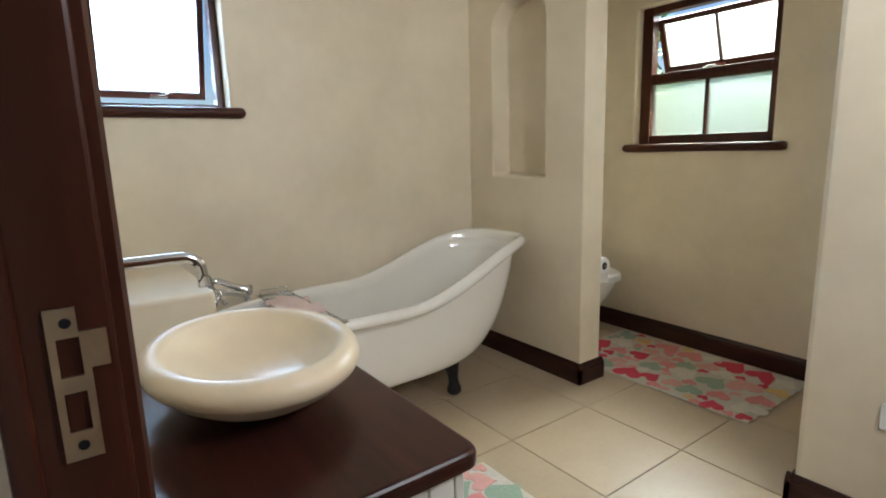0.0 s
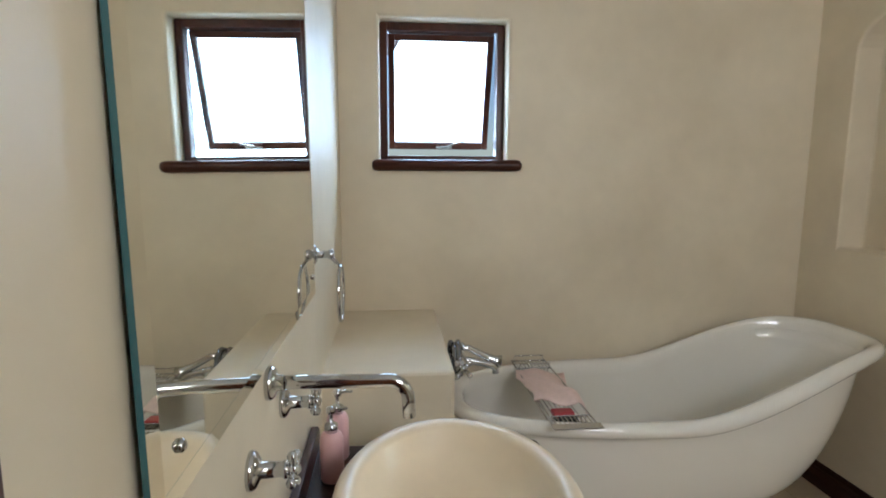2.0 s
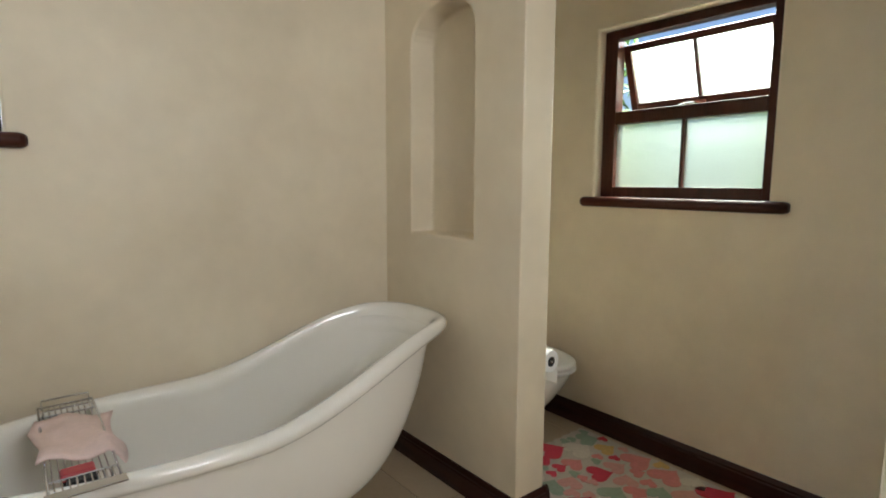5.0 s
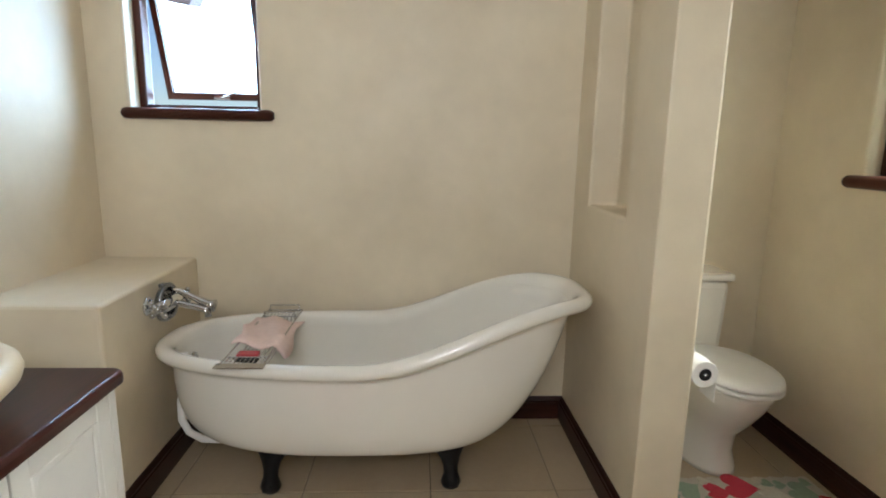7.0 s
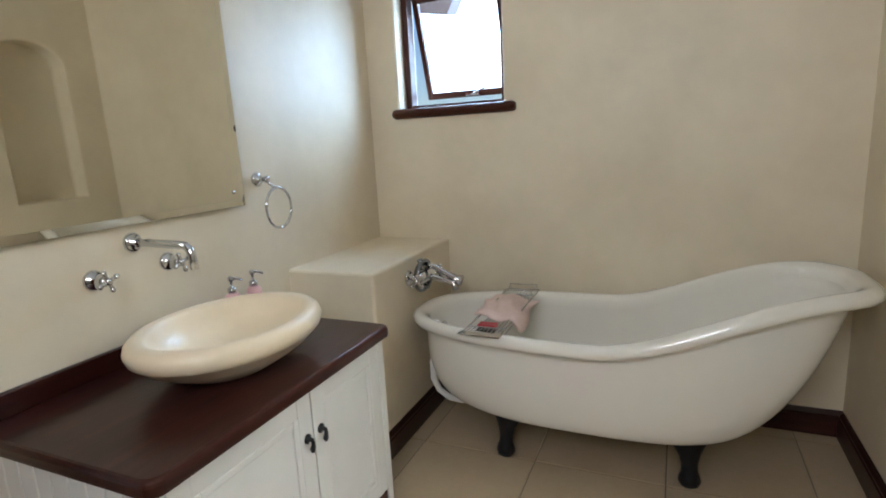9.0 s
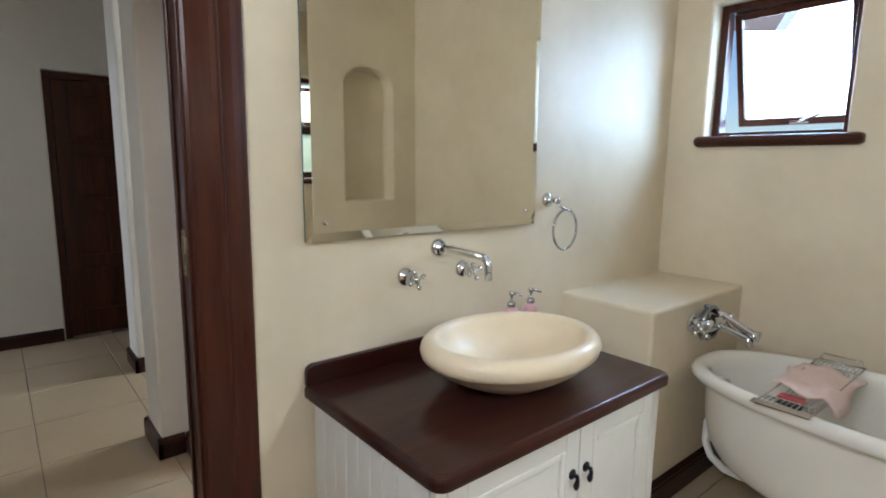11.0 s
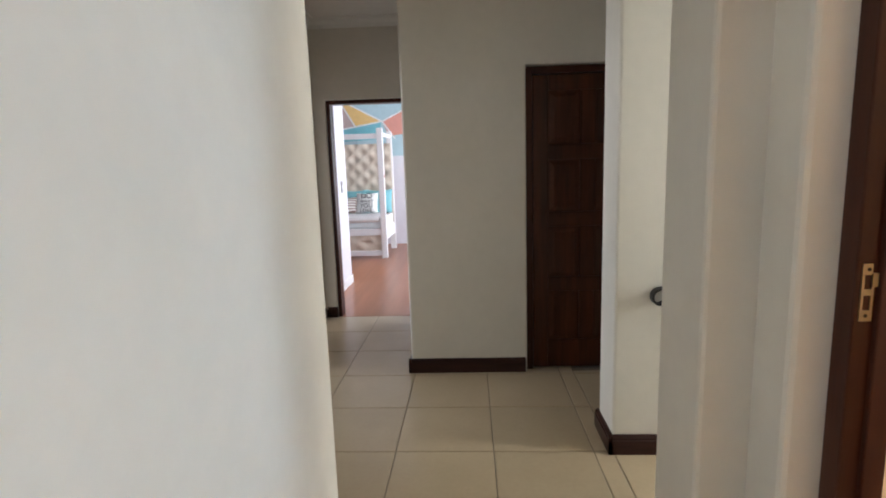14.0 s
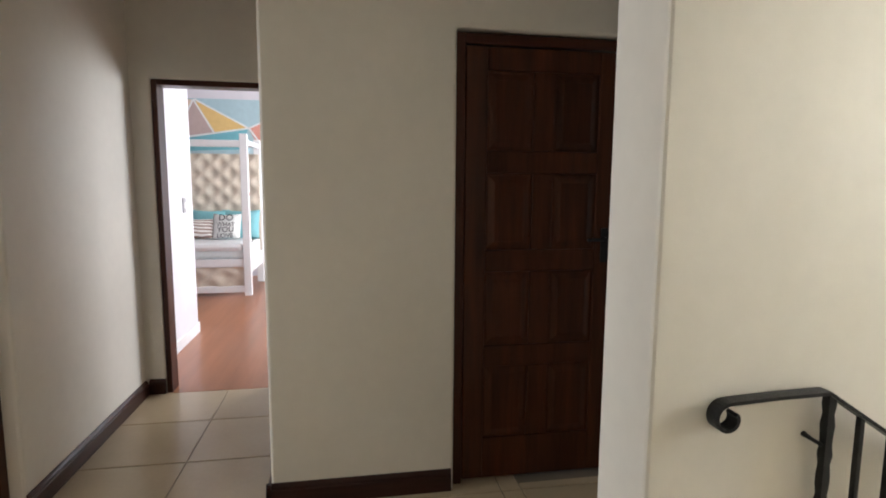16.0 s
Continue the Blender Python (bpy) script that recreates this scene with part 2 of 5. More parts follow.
def ball(bm, c, r, squash=(1, 1, 1), n=16):
    m = Matrix.Translation(c) @ Matrix.Diagonal((r * squash[0], r * squash[1], r * squash[2], 1))
    bmesh.ops.create_uvsphere(bm, u_segments=n, v_segments=n // 2 + 2, radius=1, matrix=m)
    return bm


def arc(c, r, a0, a1, plane, n=10):
    out = []
    for i in range(n + 1):
        a = radians(a0 + (a1 - a0) * i / n)
        u, v = r * math.cos(a), r * math.sin(a)
        out.append({"xz": (c[0] + u, c[1], c[2] + v), "xy": (c[0] + u, c[1] + v, c[2]), "yz": (c[0], c[1] + u, c[2] + v)}[plane])
    return out


def wall(name, axis, at, thick, u0, u1, z0, z1, mat, holes=(), bevel=0.012):
    """A wall whose face stands at `at` on the axis x or y, its thickness reaching to at + thick, with openings (u0, u1, z0, z1)."""
    us = sorted({u0, u1, *[h[0] for h in holes], *[h[1] for h in holes]})
    zs = sorted({z0, z1, *[h[2] for h in holes], *[h[3] for h in holes]})
    us, zs = [u for u in us if u0 <= u <= u1], [z for z in zs if z0 <= z <= z1]

    def full(i, j):
        if not (0 <= i < len(us) - 1 and 0 <= j < len(zs) - 1):
            return False
        u, z = (us[i] + us[i + 1]) / 2, (zs[j] + zs[j + 1]) / 2
        return not any(h[0] < u < h[1] and h[2] < z < h[3] for h in holes)

    bm, seen = bmesh.new(), {}

    def v(i, j, k):
        if (i, j, k) not in seen:
            d = at + thick * k
            seen[i, j, k] = bm.verts.new((d, us[i], zs[j]) if axis == "x" else (us[i], d, zs[j]))
        return seen[i, j, k]

    for i in range(len(us) - 1):
        for j in range(len(zs) - 1):
            if not full(i, j):
                continue
            for k in (0, 1):
                bm.faces.new((v(i, j, k), v(i + 1, j, k), v(i + 1, j + 1, k), v(i, j + 1, k)))
            for di, dj, a, b in ((-1, 0, (i, j), (i, j + 1)), (1, 0, (i + 1, j), (i + 1, j + 1)), (0, -1, (i, j), (i + 1, j)), (0, 1, (i, j + 1), (i + 1, j + 1))):
                if not full(i + di, j + dj):
                    bm.faces.new((v(*a, 0), v(*b, 0), v(*b, 1), v(*a, 1)))
    bmesh.ops.dissolve_limit(bm, angle_limit=0.01, verts=bm.verts, edges=bm.edges)
    ob = part(name, bm, mat, bevel=bevel)
    return tagged(ob, kind="structure")


def baseboard(x0, y0, x1, y1, nx, ny, h=0.1, d=0.02):
    """A skirting along a wall line; (nx, ny) points into the room."""
    prof = [(0.0, 0.0), (d, 0.0), (d, h * 0.72), (d * 0.75, h * 0.76), (d * 0.8, h * 0.84), (d * 0.45, h * 0.94), (d * 0.3, h), (0.0, h)]
    bm = bmesh.new()
    loft(bm, [[(x + nx * a, y + ny * a, z) for a, z in prof] for x, y in ((x0, y0), (x1, y1))])
    ob = part("baseboard", bm, SKIRT_X if abs(x1 - x0) > abs(y1 - y0) else SKIRT_Y)
    return tagged(ob, "dark-stained moulded timber skirting along the wall", "baseboard", kind="structure")

# ---------------------------------------------------------------- shell
H = 2.75
# bathroom
WIN1 = (0.182, 0.765, 1.53, 2.178)
WIN2 = (1.44, 2.325, 1.30, 2.2)
DOOR = (-0.34, 0.55, -0.1, 2.085)
# opening added in the unseen back wall for the fill lamp
WIN3 = (0.95, 1.75, 1.75, 2.45)
wall("wall_mirror", "x", 0.0, -0.13, -1.2, 3.1, -0.1, H + 0.1, [CREAM], [DOOR])
wall("wall_bath", "y", 2.86, 0.24, -0.1, 3.5, -0.1, H + 0.1, [CREAM], [WIN1])
wall("wall_window", "x", 3.28, 0.24, -0.7, 3.0, -0.1, H + 0.1, [CREAM], [WIN2])
wall("wall_shower_side", "x", 2.08, 0.12, -0.6, 0.76, -0.1, H + 0.1, [CREAM], bevel=0.02)
wall("wall_shower_end", "y", 0.76, -0.12, 2.082, 3.4, -0.1, H + 0.1, [CREAM], bevel=0.02)
wall("wall_back", "y", -0.42, -0.12, -0.05, 2.3, -0.1, H + 0.1, [CREAM], [WIN3])
tagged(part("ceiling", boxes((-0.1, 3.4, -0.5, 3.0, H, H + 0.12)), CEILING), kind="structure")


def partition():
    x0, x1, y0, y1 = 2.277, 2.447, 1.92, 2.9
    ya, yb, zb, zs, rise, depth = 2.198, 2.639, 1.157, 2.02, 0.153, 0.132
    bm = bmesh.new()
    outer = [bm.verts.new((x0, *p)) for p in ((y0, -0.05), (y1, -0.05), (y1, H + 0.05), (y0, H + 0.05))]
    pts = [(ya, zb), (yb, zb)]
    cy, ry = (ya + yb) / 2, (yb - ya) / 2
    pts += [(cy + ry * math.cos(radians(a)), zs + rise * math.sin(radians(a))) for a in range(0, 181, 10)]
    inner = [bm.verts.new((x0, *p)) for p in pts]
    edges = [bm.edges.new((r[i], r[(i + 1) % len(r)])) for r in (outer, inner) for i in range(len(r))]
    bmesh.ops.triangle_fill(bm, use_beauty=True, edges=edges)
    # the niche's rounded mouth, its sides and its back
    mouth = [bm.verts.new((x0 + depth, *p)) for p in pts]
    for i in range(len(pts)):
        j = (i + 1) % len(pts)
        bm.faces.new((inner[i], inner[j], mouth[j], mouth[i]))
    bm.faces.new(mouth)
    far = [bm.verts.new((x1, *p)) for p in ((y0, -0.05), (y1, -0.05), (y1, H + 0.05), (y0, H + 0.05))]
    bm.faces.new(far)
    for i in range(4):
        bm.faces.new((outer[i], outer[(i + 1) % 4], far[(i + 1) % 4], far[i]))
    ob = part("wall_partition", bm, CREAM, bevel=0.012)
    tagged(ob, "cream plastered partition with an arched niche beside the bath", "wall", kind="structure")


partition()
ledge = tagged(part("plaster_ledge", boxes((-0.02, 0.43, 2.04, 2.88, -0.02, 0.852)), CREAM, bevel=0.012), "cream plastered built-in ledge behind the bath taps", "ledge", kind="structure")

# hall
wall("wall_hall_left_near", "y", -0.335, -0.145, -1.58, -0.06, -0.1, H + 0.1, [HALL], bevel=0.035)
wall("wall_hall_left_return", "x", -1.577, 0.12, -1.5, -0.375, -0.1, H + 0.1, [HALL], bevel=0.03)
wall("wall_hall_left_far", "y", -1.31, -0.14, -5.3, -1.4, -0.1, H + 0.1, [HALL], [(-3.63, -2.70, -0.1, 2.065)], bevel=0.015)
wall("wall_hall_right", "y", 0.778, 0.162, -1.24, -0.06, -0.1, H + 0.1, [HALL], [(-1.09, -0.16, -0.1, 2.09)], bevel=0.015)
wall("wall_pilaster", "x", -1.235, -0.28, 0.657, 2.9, -0.1, H + 0.1, [HALL], bevel=0.012)
wall("wall_stair", "x", -2.49, -0.27, 0.79, 4.5, -1.6, H + 0.1, [HALL], bevel=0.012)
wall("wall_stair_near", "x", -1.515, 0.03, 2.85, 4.5, -1.6, H + 0.1, [HALL])
wall("wall_stair_below", "x", -1.515, 0.28, 0.8, 2.85, -1.6, -0.11, [HALL])
wall("wall_stair_end", "y", 4.1, 0.14, -2.7, -1.3, -1.6, H + 0.1, [HALL], [(-2.45, -1.6, 1.2, 2.45)])
wall("wall_block", "x", -3.565, -0.16, -0.32, 2.2, -0.1, H + 0.1, [HALL], [(0.487, 1.31, -0.1, 2.052)], bevel=0.012)
wall("wall_block_side", "y", -0.32, 0.12, -5.1, -3.58, -0.1, H + 0.1, [HALL], bevel=0.012)
wall("wall_hall_end", "y", 2.1, 0.12, -3.7, -2.7, -0.1, H + 0.1, [HALL])
wall("wall_bedroom_door", "x", -4.99, -0.14, -1.5, -0.25, -0.1, H + 0.1, [HALL], [(-1.19, -0.37, -0.1, 2.045)], bevel=0.012)
tagged(part("ceiling", boxes((-5.1, -0.05, -1.45, 4.2, H, H + 0.12)), CEILING), kind="structure")


def cornice(x0, y0, x1, y1, nx, ny, s=0.08):
    prof = [(0.0, 0.0), (s * 0.12, 0.0), (s * 0.2, s * 0.35), (s * 0.5, s * 0.75), (s * 0.95, s * 0.9), (s, s + 0.01), (0.0, s + 0.01)]
    bm = bmesh.new()
    loft(bm, [[(x + nx * a, y + ny * a, H - s + z) for a, z in prof] for x, y in ((x0, y0), (x1, y1))])
    tagged(part("cornice_trim", bm, CEILING, smooth=False), "white moulded ceiling cornice", "cornice", kind="structure")


cornice(-4.99, -1.31, -4.99, -0.32, 1, 0)
cornice(-4.99, -1.31, -1.62, -1.31, 0, 1)
cornice(-4.99, -0.32, -3.565, -0.32, 0, -1)
cornice(-3.565, -0.32, -3.565, 2.1, 1, 0)

# store room seen through the second door
wall("wall_store_left", "x", -1.236, 0.03, 0.95, 3.0, -0.1, H + 0.1, [STOREWALL])
wall("wall_store_end", "y", 2.62, 0.12, -1.4, -0.1, -0.1, H + 0.1, [STOREWALL], [(-1.15, -0.35, 1.3, 2.2)])
wall("wall_store_right", "x", -0.133, -0.03, 0.95, 2.9, -0.1, H + 0.1, [STOREWALL])

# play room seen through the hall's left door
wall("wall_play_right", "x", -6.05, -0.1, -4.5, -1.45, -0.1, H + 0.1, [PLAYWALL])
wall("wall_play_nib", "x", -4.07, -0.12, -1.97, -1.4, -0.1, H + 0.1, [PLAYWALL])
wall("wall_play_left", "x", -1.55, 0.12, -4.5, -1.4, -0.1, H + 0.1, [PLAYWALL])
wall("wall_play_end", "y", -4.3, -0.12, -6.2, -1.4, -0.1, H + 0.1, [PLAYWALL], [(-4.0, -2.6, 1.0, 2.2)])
tagged(part("ceiling", boxes((-6.2, -1.4, -4.4, -1.455, H, H + 0.12)), CEILING), kind="structure")
tagged(part("floor_play", boxes((-6.2, -1.4, -4.4, -1.46, -0.1, -0.002), (-3.63, -2.7, -1.46, -1.36, -0.1, -0.002)), LAMINATE), "reddish laminate floor", "floor", kind="structure")

# bedroom
wall("wall_bed_left", "y", -1.39, -0.1, -6.55, -5.11, -0.1, H + 0.3, [BEDWALL])
wall("wall_bed_south", "y", -4.2, -0.12, -9.9, -4.9, -0.1, H + 0.3, [BEDWALL])
wall("wall_bed_north", "y", 1.7, 0.12, -9.9, -4.9, -0.1, H + 0.3, [BEDWALL], [(-8.6, -6.6, 0.75, 2.25)])
wall("wall_bed_far", "x", -9.75, -0.12, -4.3, 1.8, -0.1, H + 0.3, [BEDWALL])
wall("wall_bed_near", "x", -6.35, 0.1, -4.3, -1.395, -0.1, H + 0.3, [BEDWALL])
wall("wall_bed_near_north", "x", -5.131, -0.05, -0.36, 1.8, -0.1, H + 0.3, [BEDWALL])
tagged(part("ceiling", boxes((-9.9, -5.0, -4.3, 1.8, H + 0.16, H + 0.3)), CEILING), kind="structure")
tagged(part("floor_bedroom", boxes((-9.9, -4.991, -1.455, 1.8, -0.1, 0.0), (-9.9, -6.26, -4.3, -1.455, -0.1, 0.0)), LAMINATE), "reddish polished laminate floor", "floor", kind="structure")

# roof slabs keep the sun off the ceilings
tagged(part("roof", boxes((-10.2, 3.7, -4.6, 4.6, H + 0.32, H + 0.42)), ROOFING), "dark roof slab", "roof", kind="structure")
tagged(part("ground", boxes((-400, 400, -400, 400, -1.75, -1.62)), SOIL), "garden ground", "ground", kind="structure")
tagged(part("wall_store_back", boxes((-1.3, -0.1, 2.9, 2.95, -0.1, 1.0)), OUTWALL), kind="structure")

# floors: slab with grout, tiles as pieces at the end of the file
floor_bath = tagged(part("floor_bathroom", boxes((-0.13, 3.4, -0.5, 2.95, -0.12, -0.004)), GROUT), "beige ceramic floor tiles with dark grout", "floor", kind="structure")
floor_hall = tagged(part("floor_hall", boxes((-4.99, -0.132, -1.35, 1.25, -0.12, -0.004), (-4.99, -2.6, 1.251, 2.2, -0.12, -0.004), (-1.3, -0.132, 1.251, 2.8, -0.12, -0.004)), GROUT), "beige ceramic floor tiles with dark grout", "floor", kind="structure")

# skirtings
for run in (
    (0.43, 2.86, 2.277, 2.86, 0, -1), (2.277, 1.9, 2.277, 2.84, -1, 0), (2.257, 1.92, 2.467, 1.92, 0, -1), (2.447, 1.9, 2.447, 2.84, 1, 0),
    (2.447, 2.86, 3.28, 2.86, 0, -1), (3.28, 0.78, 3.28, 2.84, -1, 0), (0.43, 2.02, 0.43, 2.84, 1, 0), (0.0, 2.04, 0.45, 2.04, 0, -1),
    (2.08, -0.4, 2.08, 0.78, -1, 0), (2.06, 0.76, 3.26, 0.76, 0, 1), (0.0, 1.83, 0.0, 2.02, 1, 0), (0.0, -0.42, 2.06, -0.42, 0, 1),
    (-1.60, -0.335, -0.135, -0.335, 0, 1), (-1.58, -1.29, -1.58, -0.315, -1, 0), (-3.63, -1.31, -4.97, -1.31, 0, 1), (-2.62, -1.31, -1.6, -1.31, 0, 1),
    (-1.235, 0.778, -1.1, 0.778, 0, -1), (-1.235, 0.637, -1.235, 0.758, 1, 0), (-1.535, 0.657, -1.215, 0.657, 0, -1), (-1.515, 0.637, -1.515, 1.2, -1, 0),
    (-2.49, 0.77, -2.49, 1.2, 1, 0), (-2.78, 0.79, -2.47, 0.79, 0, -1), (-2.76, 0.77, -2.76, 2.1, -1, 0),
    (-3.565, -0.34, -3.565, 0.475, 1, 0), (-4.97, -0.32, -3.545, -0.32, 0, -1), (-3.565, 1.32, -3.565, 2.1, 1, 0),
    (-4.99, -1.29, -4.99, -1.19, 1, 0),
):
    baseboard(*run, h=0.12 if run[0] > -0.05 else 0.1)
for run in ((-4.07, -1.99, -4.07, -1.46, 1, 0), (-6.05, -4.3, -6.05, -1.5, 1, 0)):
    baseboard(*run)

# ---------------------------------------------------------------- doors


def strike_plate(parent, x, y, z, face=-1):
    """A lock strike on a jamb face that looks along -y or along x."""
    bm = bmesh.new()
    h, w = 0.115, 0.024
    m = pose(x, y, z, 0, 0, 0) if face == -1 else pose(x, y, z, 0, 0, 90)
    for b in ((-w / 2, -w / 2 + 0.005, 0, h), (w / 2 - 0.005, w / 2, 0, h * 0.62), (-w / 2 + 0.005, w / 2 - 0.005, 0, 0.022), (-w / 2 + 0.005, w / 2 - 0.005, 0.052, 0.064), (-w / 2 + 0.005, w / 2 - 0.005, h - 0.022, h)):
        box(bm, b[0], b[1], -0.0028, 0.001, b[2], b[3], m)
    box(bm, w / 2 - 0.005, w / 2 + 0.012, -0.0045, 0.001, h * 0.6, h * 0.84, m)
    sp = part("strike_plate", bm, BRASS, parent, "worn brass lock strike")
    bm = bmesh.new()
    for zz in (0.011, h - 0.011):
        lathe(bm, [(0.004, 0), (0.0035, 0.0012)], m @ pose(0, -0.0027, zz, 90), 10)
    part("screw", bm, IRON, sp)


def frame_x(name, x0, x1, ya, yb, top, label, w=0.055):
    """A timber door frame in a wall that stands across x: posts and head."""
    d = thing(name, label, "door", kind="structure")
    part("jamb", boxes((x0, x1, ya, ya + w, -0.004, top)), DARK_Z, d, bevel=0.004)
    part("jamb", boxes((x0, x1, yb - w, yb, -0.004, top)), DARK_Z, d, bevel=0.004)
    part("head", boxes((x0, x1, ya + w, yb - w, top - w, top)), DARK_Y, d, bevel=0.004)
    return d


def door_leaf(parent, w, h, rows, m, mat, thick=0.04, name="leaf"):
    """A panelled leaf: local x across, y depth, z up."""
    bm = bmesh.new()
    st = 0.1
    cw = (w - 3 * st) / 2
    rail = 0.1
    box(bm, 0, st, 0, thick, 0, h, m)
    box(bm, w - st, w, 0, thick, 0, h, m)
    ph = (h - 0.2 - rail * rows) / rows
    zs = []
    z = 0.2
    box(bm, st, w - st, 0.0006, thick - 0.0006, 0, 0.2, m)
    for r in range(rows):
        zs.append(z)
        box(bm, st + cw, w - st - cw, 0.0012, thick - 0.0012, z, z + ph, m)
        box(bm, st, w - st, 0.0006, thick - 0.0006, z + ph, z + ph + rail, m)
        z += ph + rail
    leaf = part(name, bm, mat, parent, bevel=0.005)
    for z in zs:
        for x in (st, w - st - cw):
            b = bmesh.new()
            ins = 0.035
            rings = []
            for y, i in ((thick * 0.72, 0.0), (thick * 0.72, 0.012), (thick * 0.9, ins), (thick * 0.94, ins + 0.006)):
                rings.append([m @ Vector(p) for p in ((x + i, y, z + i), (x + cw - i, y, z + i), (x + cw - i, y, z + ph - i), (x + i, y, z + ph - i))])
            back = [[m @ Vector((p[0], thick - p[1], p[2])) for p in ((x + i, y, z + i), (x + cw - i, y, z + i), (x + cw - i, y, z + ph - i), (x + i, y, z + ph - i))] for y, i in ((thick * 0.94, ins + 0.006), (thick * 0.9, ins), (thick * 0.72, 0.012), (thick * 0.72, 0.0))]
            loft(b, back + rings)
            part("panel", b, mat, leaf)
    return leaf


# bathroom door: frame with rebate and architrave, the leaf swung into the room
d1 = thing("door_1", "dark varnished timber bathroom door standing open", "door", kind="structure")
part("jamb", boxes((-0.045, 0.03, 0.502, 0.561, -0.004, 2.075), (-0.045, -0.026, 0.495, 0.5025, -0.004, 2.05)), DARK_Z, d1, bevel=0.004)
part("jamb", boxes((-0.045, 0.0, -0.345, -0.299, -0.004, 2.075), (-0.045, -0.026, -0.30, -0.29, -0.004, 2.05)), DARK_Z, d1, bevel=0.004)
part("head", boxes((-0.05, 0.024, -0.29, 0.502, 2.03, 2.075)), DARK_Y, d1, bevel=0.004)
bm = bmesh.new()
moulding = [(0.51, 0.0302), (0.51, 0.038), (0.518, 0.042), (0.528, 0.039), (0.545, 0.0375), (0.575, 0.036), (0.586, 0.039), (0.594, 0.038), (0.6, 0.031), (0.63, 0.024), (0.648, 0.017), (0.66, 0.0135), (0.666, 0.009), (0.667, 0.001), (0.562, 0.001), (0.562, 0.0302)]
loft(bm, [[(x, y, z) for y, x in moulding] for z in (-0.004, 2.16)])
part("architrave", bm, DARK_Z, d1)
part("architrave", boxes((0.0012, 0.02, -0.415, -0.306, -0.004, 2.16)), DARK_Z, d1, bevel=0.004)
part("architrave", boxes((0.0242, 0.04, -0.306, 0.509, 2.062, 2.16)), DARK_Y, d1, bevel=0.004)
strike_plate(d1, 0.0, 0.5018, 1.114)
leaf1 = door_leaf(d1, 0.68, 2.0, 4, pose(0.004, -0.299, 0.008), LEAF_OPEN, name="leaf")
part("threshold", boxes((-0.134, 0.004, -0.288, 0.495, -0.006, 0.004)), DARK_Y, d1)

# hall door at the far wall, shut
d2 = frame_x("door_2", -3.725, -3.60, 0.487, 1.31, 2.045, "dark varnished panelled timber door, shut", 0.045)
leaf2 = door_leaf(d2, 0.725, 1.985, 4, pose(-3.655, 1.261, 0.01, 0, 0, -90), LEAF)
bm = boxes((-3.6135, -3.606, 1.19, 1.23, 1.04, 1.2))
part("lock_plate", bm, IRON, leaf2, "dark metal lock plate")
bm = tube(bmesh.new(), [(-3.61, 1.21, 1.15), (-3.57, 1.21, 1.15), (-3.575, 1.2, 1.15), (-3.573, 1.11, 1.148)], 0.008)
part("door_handle", bm, IRON, leaf2, "dark lever handle", smooth=True)

# store room door frame
d3 = thing("door_3", "dark timber door frame with brass strike, standing open", "door", kind="structure")
part("jamb", boxes((-1.09, -1.035, 0.86, 0.945, -0.004, 2.085), (-1.04, -1.023, 0.90, 0.945, -0.004, 2.05)), DARK_Z, d3, bevel=0.004)
part("jamb", boxes((-0.215, -0.16, 0.86, 0.945, -0.004, 2.085)), DARK_Z, d3, bevel=0.004)
part("head", boxes((-1.035, -0.215, 0.86, 0.945, 2.04, 2.085)), DARK_X, d3, bevel=0.004)
strike_plate(d3, -1.0345, 0.882, 1.12, face=1)

# bedroom door frame and play room door frame
d4 = frame_x("door_4", -5.13, -5.0, -1.19, -0.37, 2.045, "dark timber frame of the open bedroom doorway", 0.035)
d5 = thing("door_5", "dark timber frame of the open play room doorway", "door", kind="structure")
part("jamb", boxes((-3.632, -3.575, -1.452, -1.37, -0.004, 2.067)), DARK_Z, d5, bevel=0.004)
part("jamb", boxes((-2.75, -2.698, -1.452, -1.37, -0.004, 2.067)), DARK_Z, d5, bevel=0.004)
part("head", boxes((-3.575, -2.75, -1.452, -1.37, 2.012, 2.067)), DARK_X, d5, bevel=0.004)

strike_plate(d5, -3.5745, -1.425, 1.02, face=1)

# ---------------------------------------------------------------- windows


def sill(parent, axis, a0, a1, front, back, z):
    """A rounded timber sill board."""
    r = 0.026
    prof = [(back, z - 2 * r + 0.002), (front + r, z - 2 * r)] + [(front + r - r * math.sin(radians(a)), z - r - r * math.cos(radians(a))) for a in range(15, 180, 15)] + [(front + r, z), (back, z)]
    bm = bmesh.new()
    ends = [a0, a0 + 0.008, a0 + 0.022, a1 - 0.022, a1 - 0.008, a1]
    shrink = [0.55, 0.85, 1, 1, 0.85, 0.55]
    rows = []
    for a, s in zip(ends, shrink):
        row = []
        for d, zz in prof:
            zz = (zz - (z - r)) * s + z - r
            d = back + (d - back) * (0.75 + 0.25 * s)
            row.append((a, d, zz) if axis == "y" else (d, a, zz))
        rows.append(row)
    loft(bm, rows)
    return part("window_sill", bm, DARK_X if axis == "y" else DARK_Y, parent, "rounded dark timber sill", smooth=False)


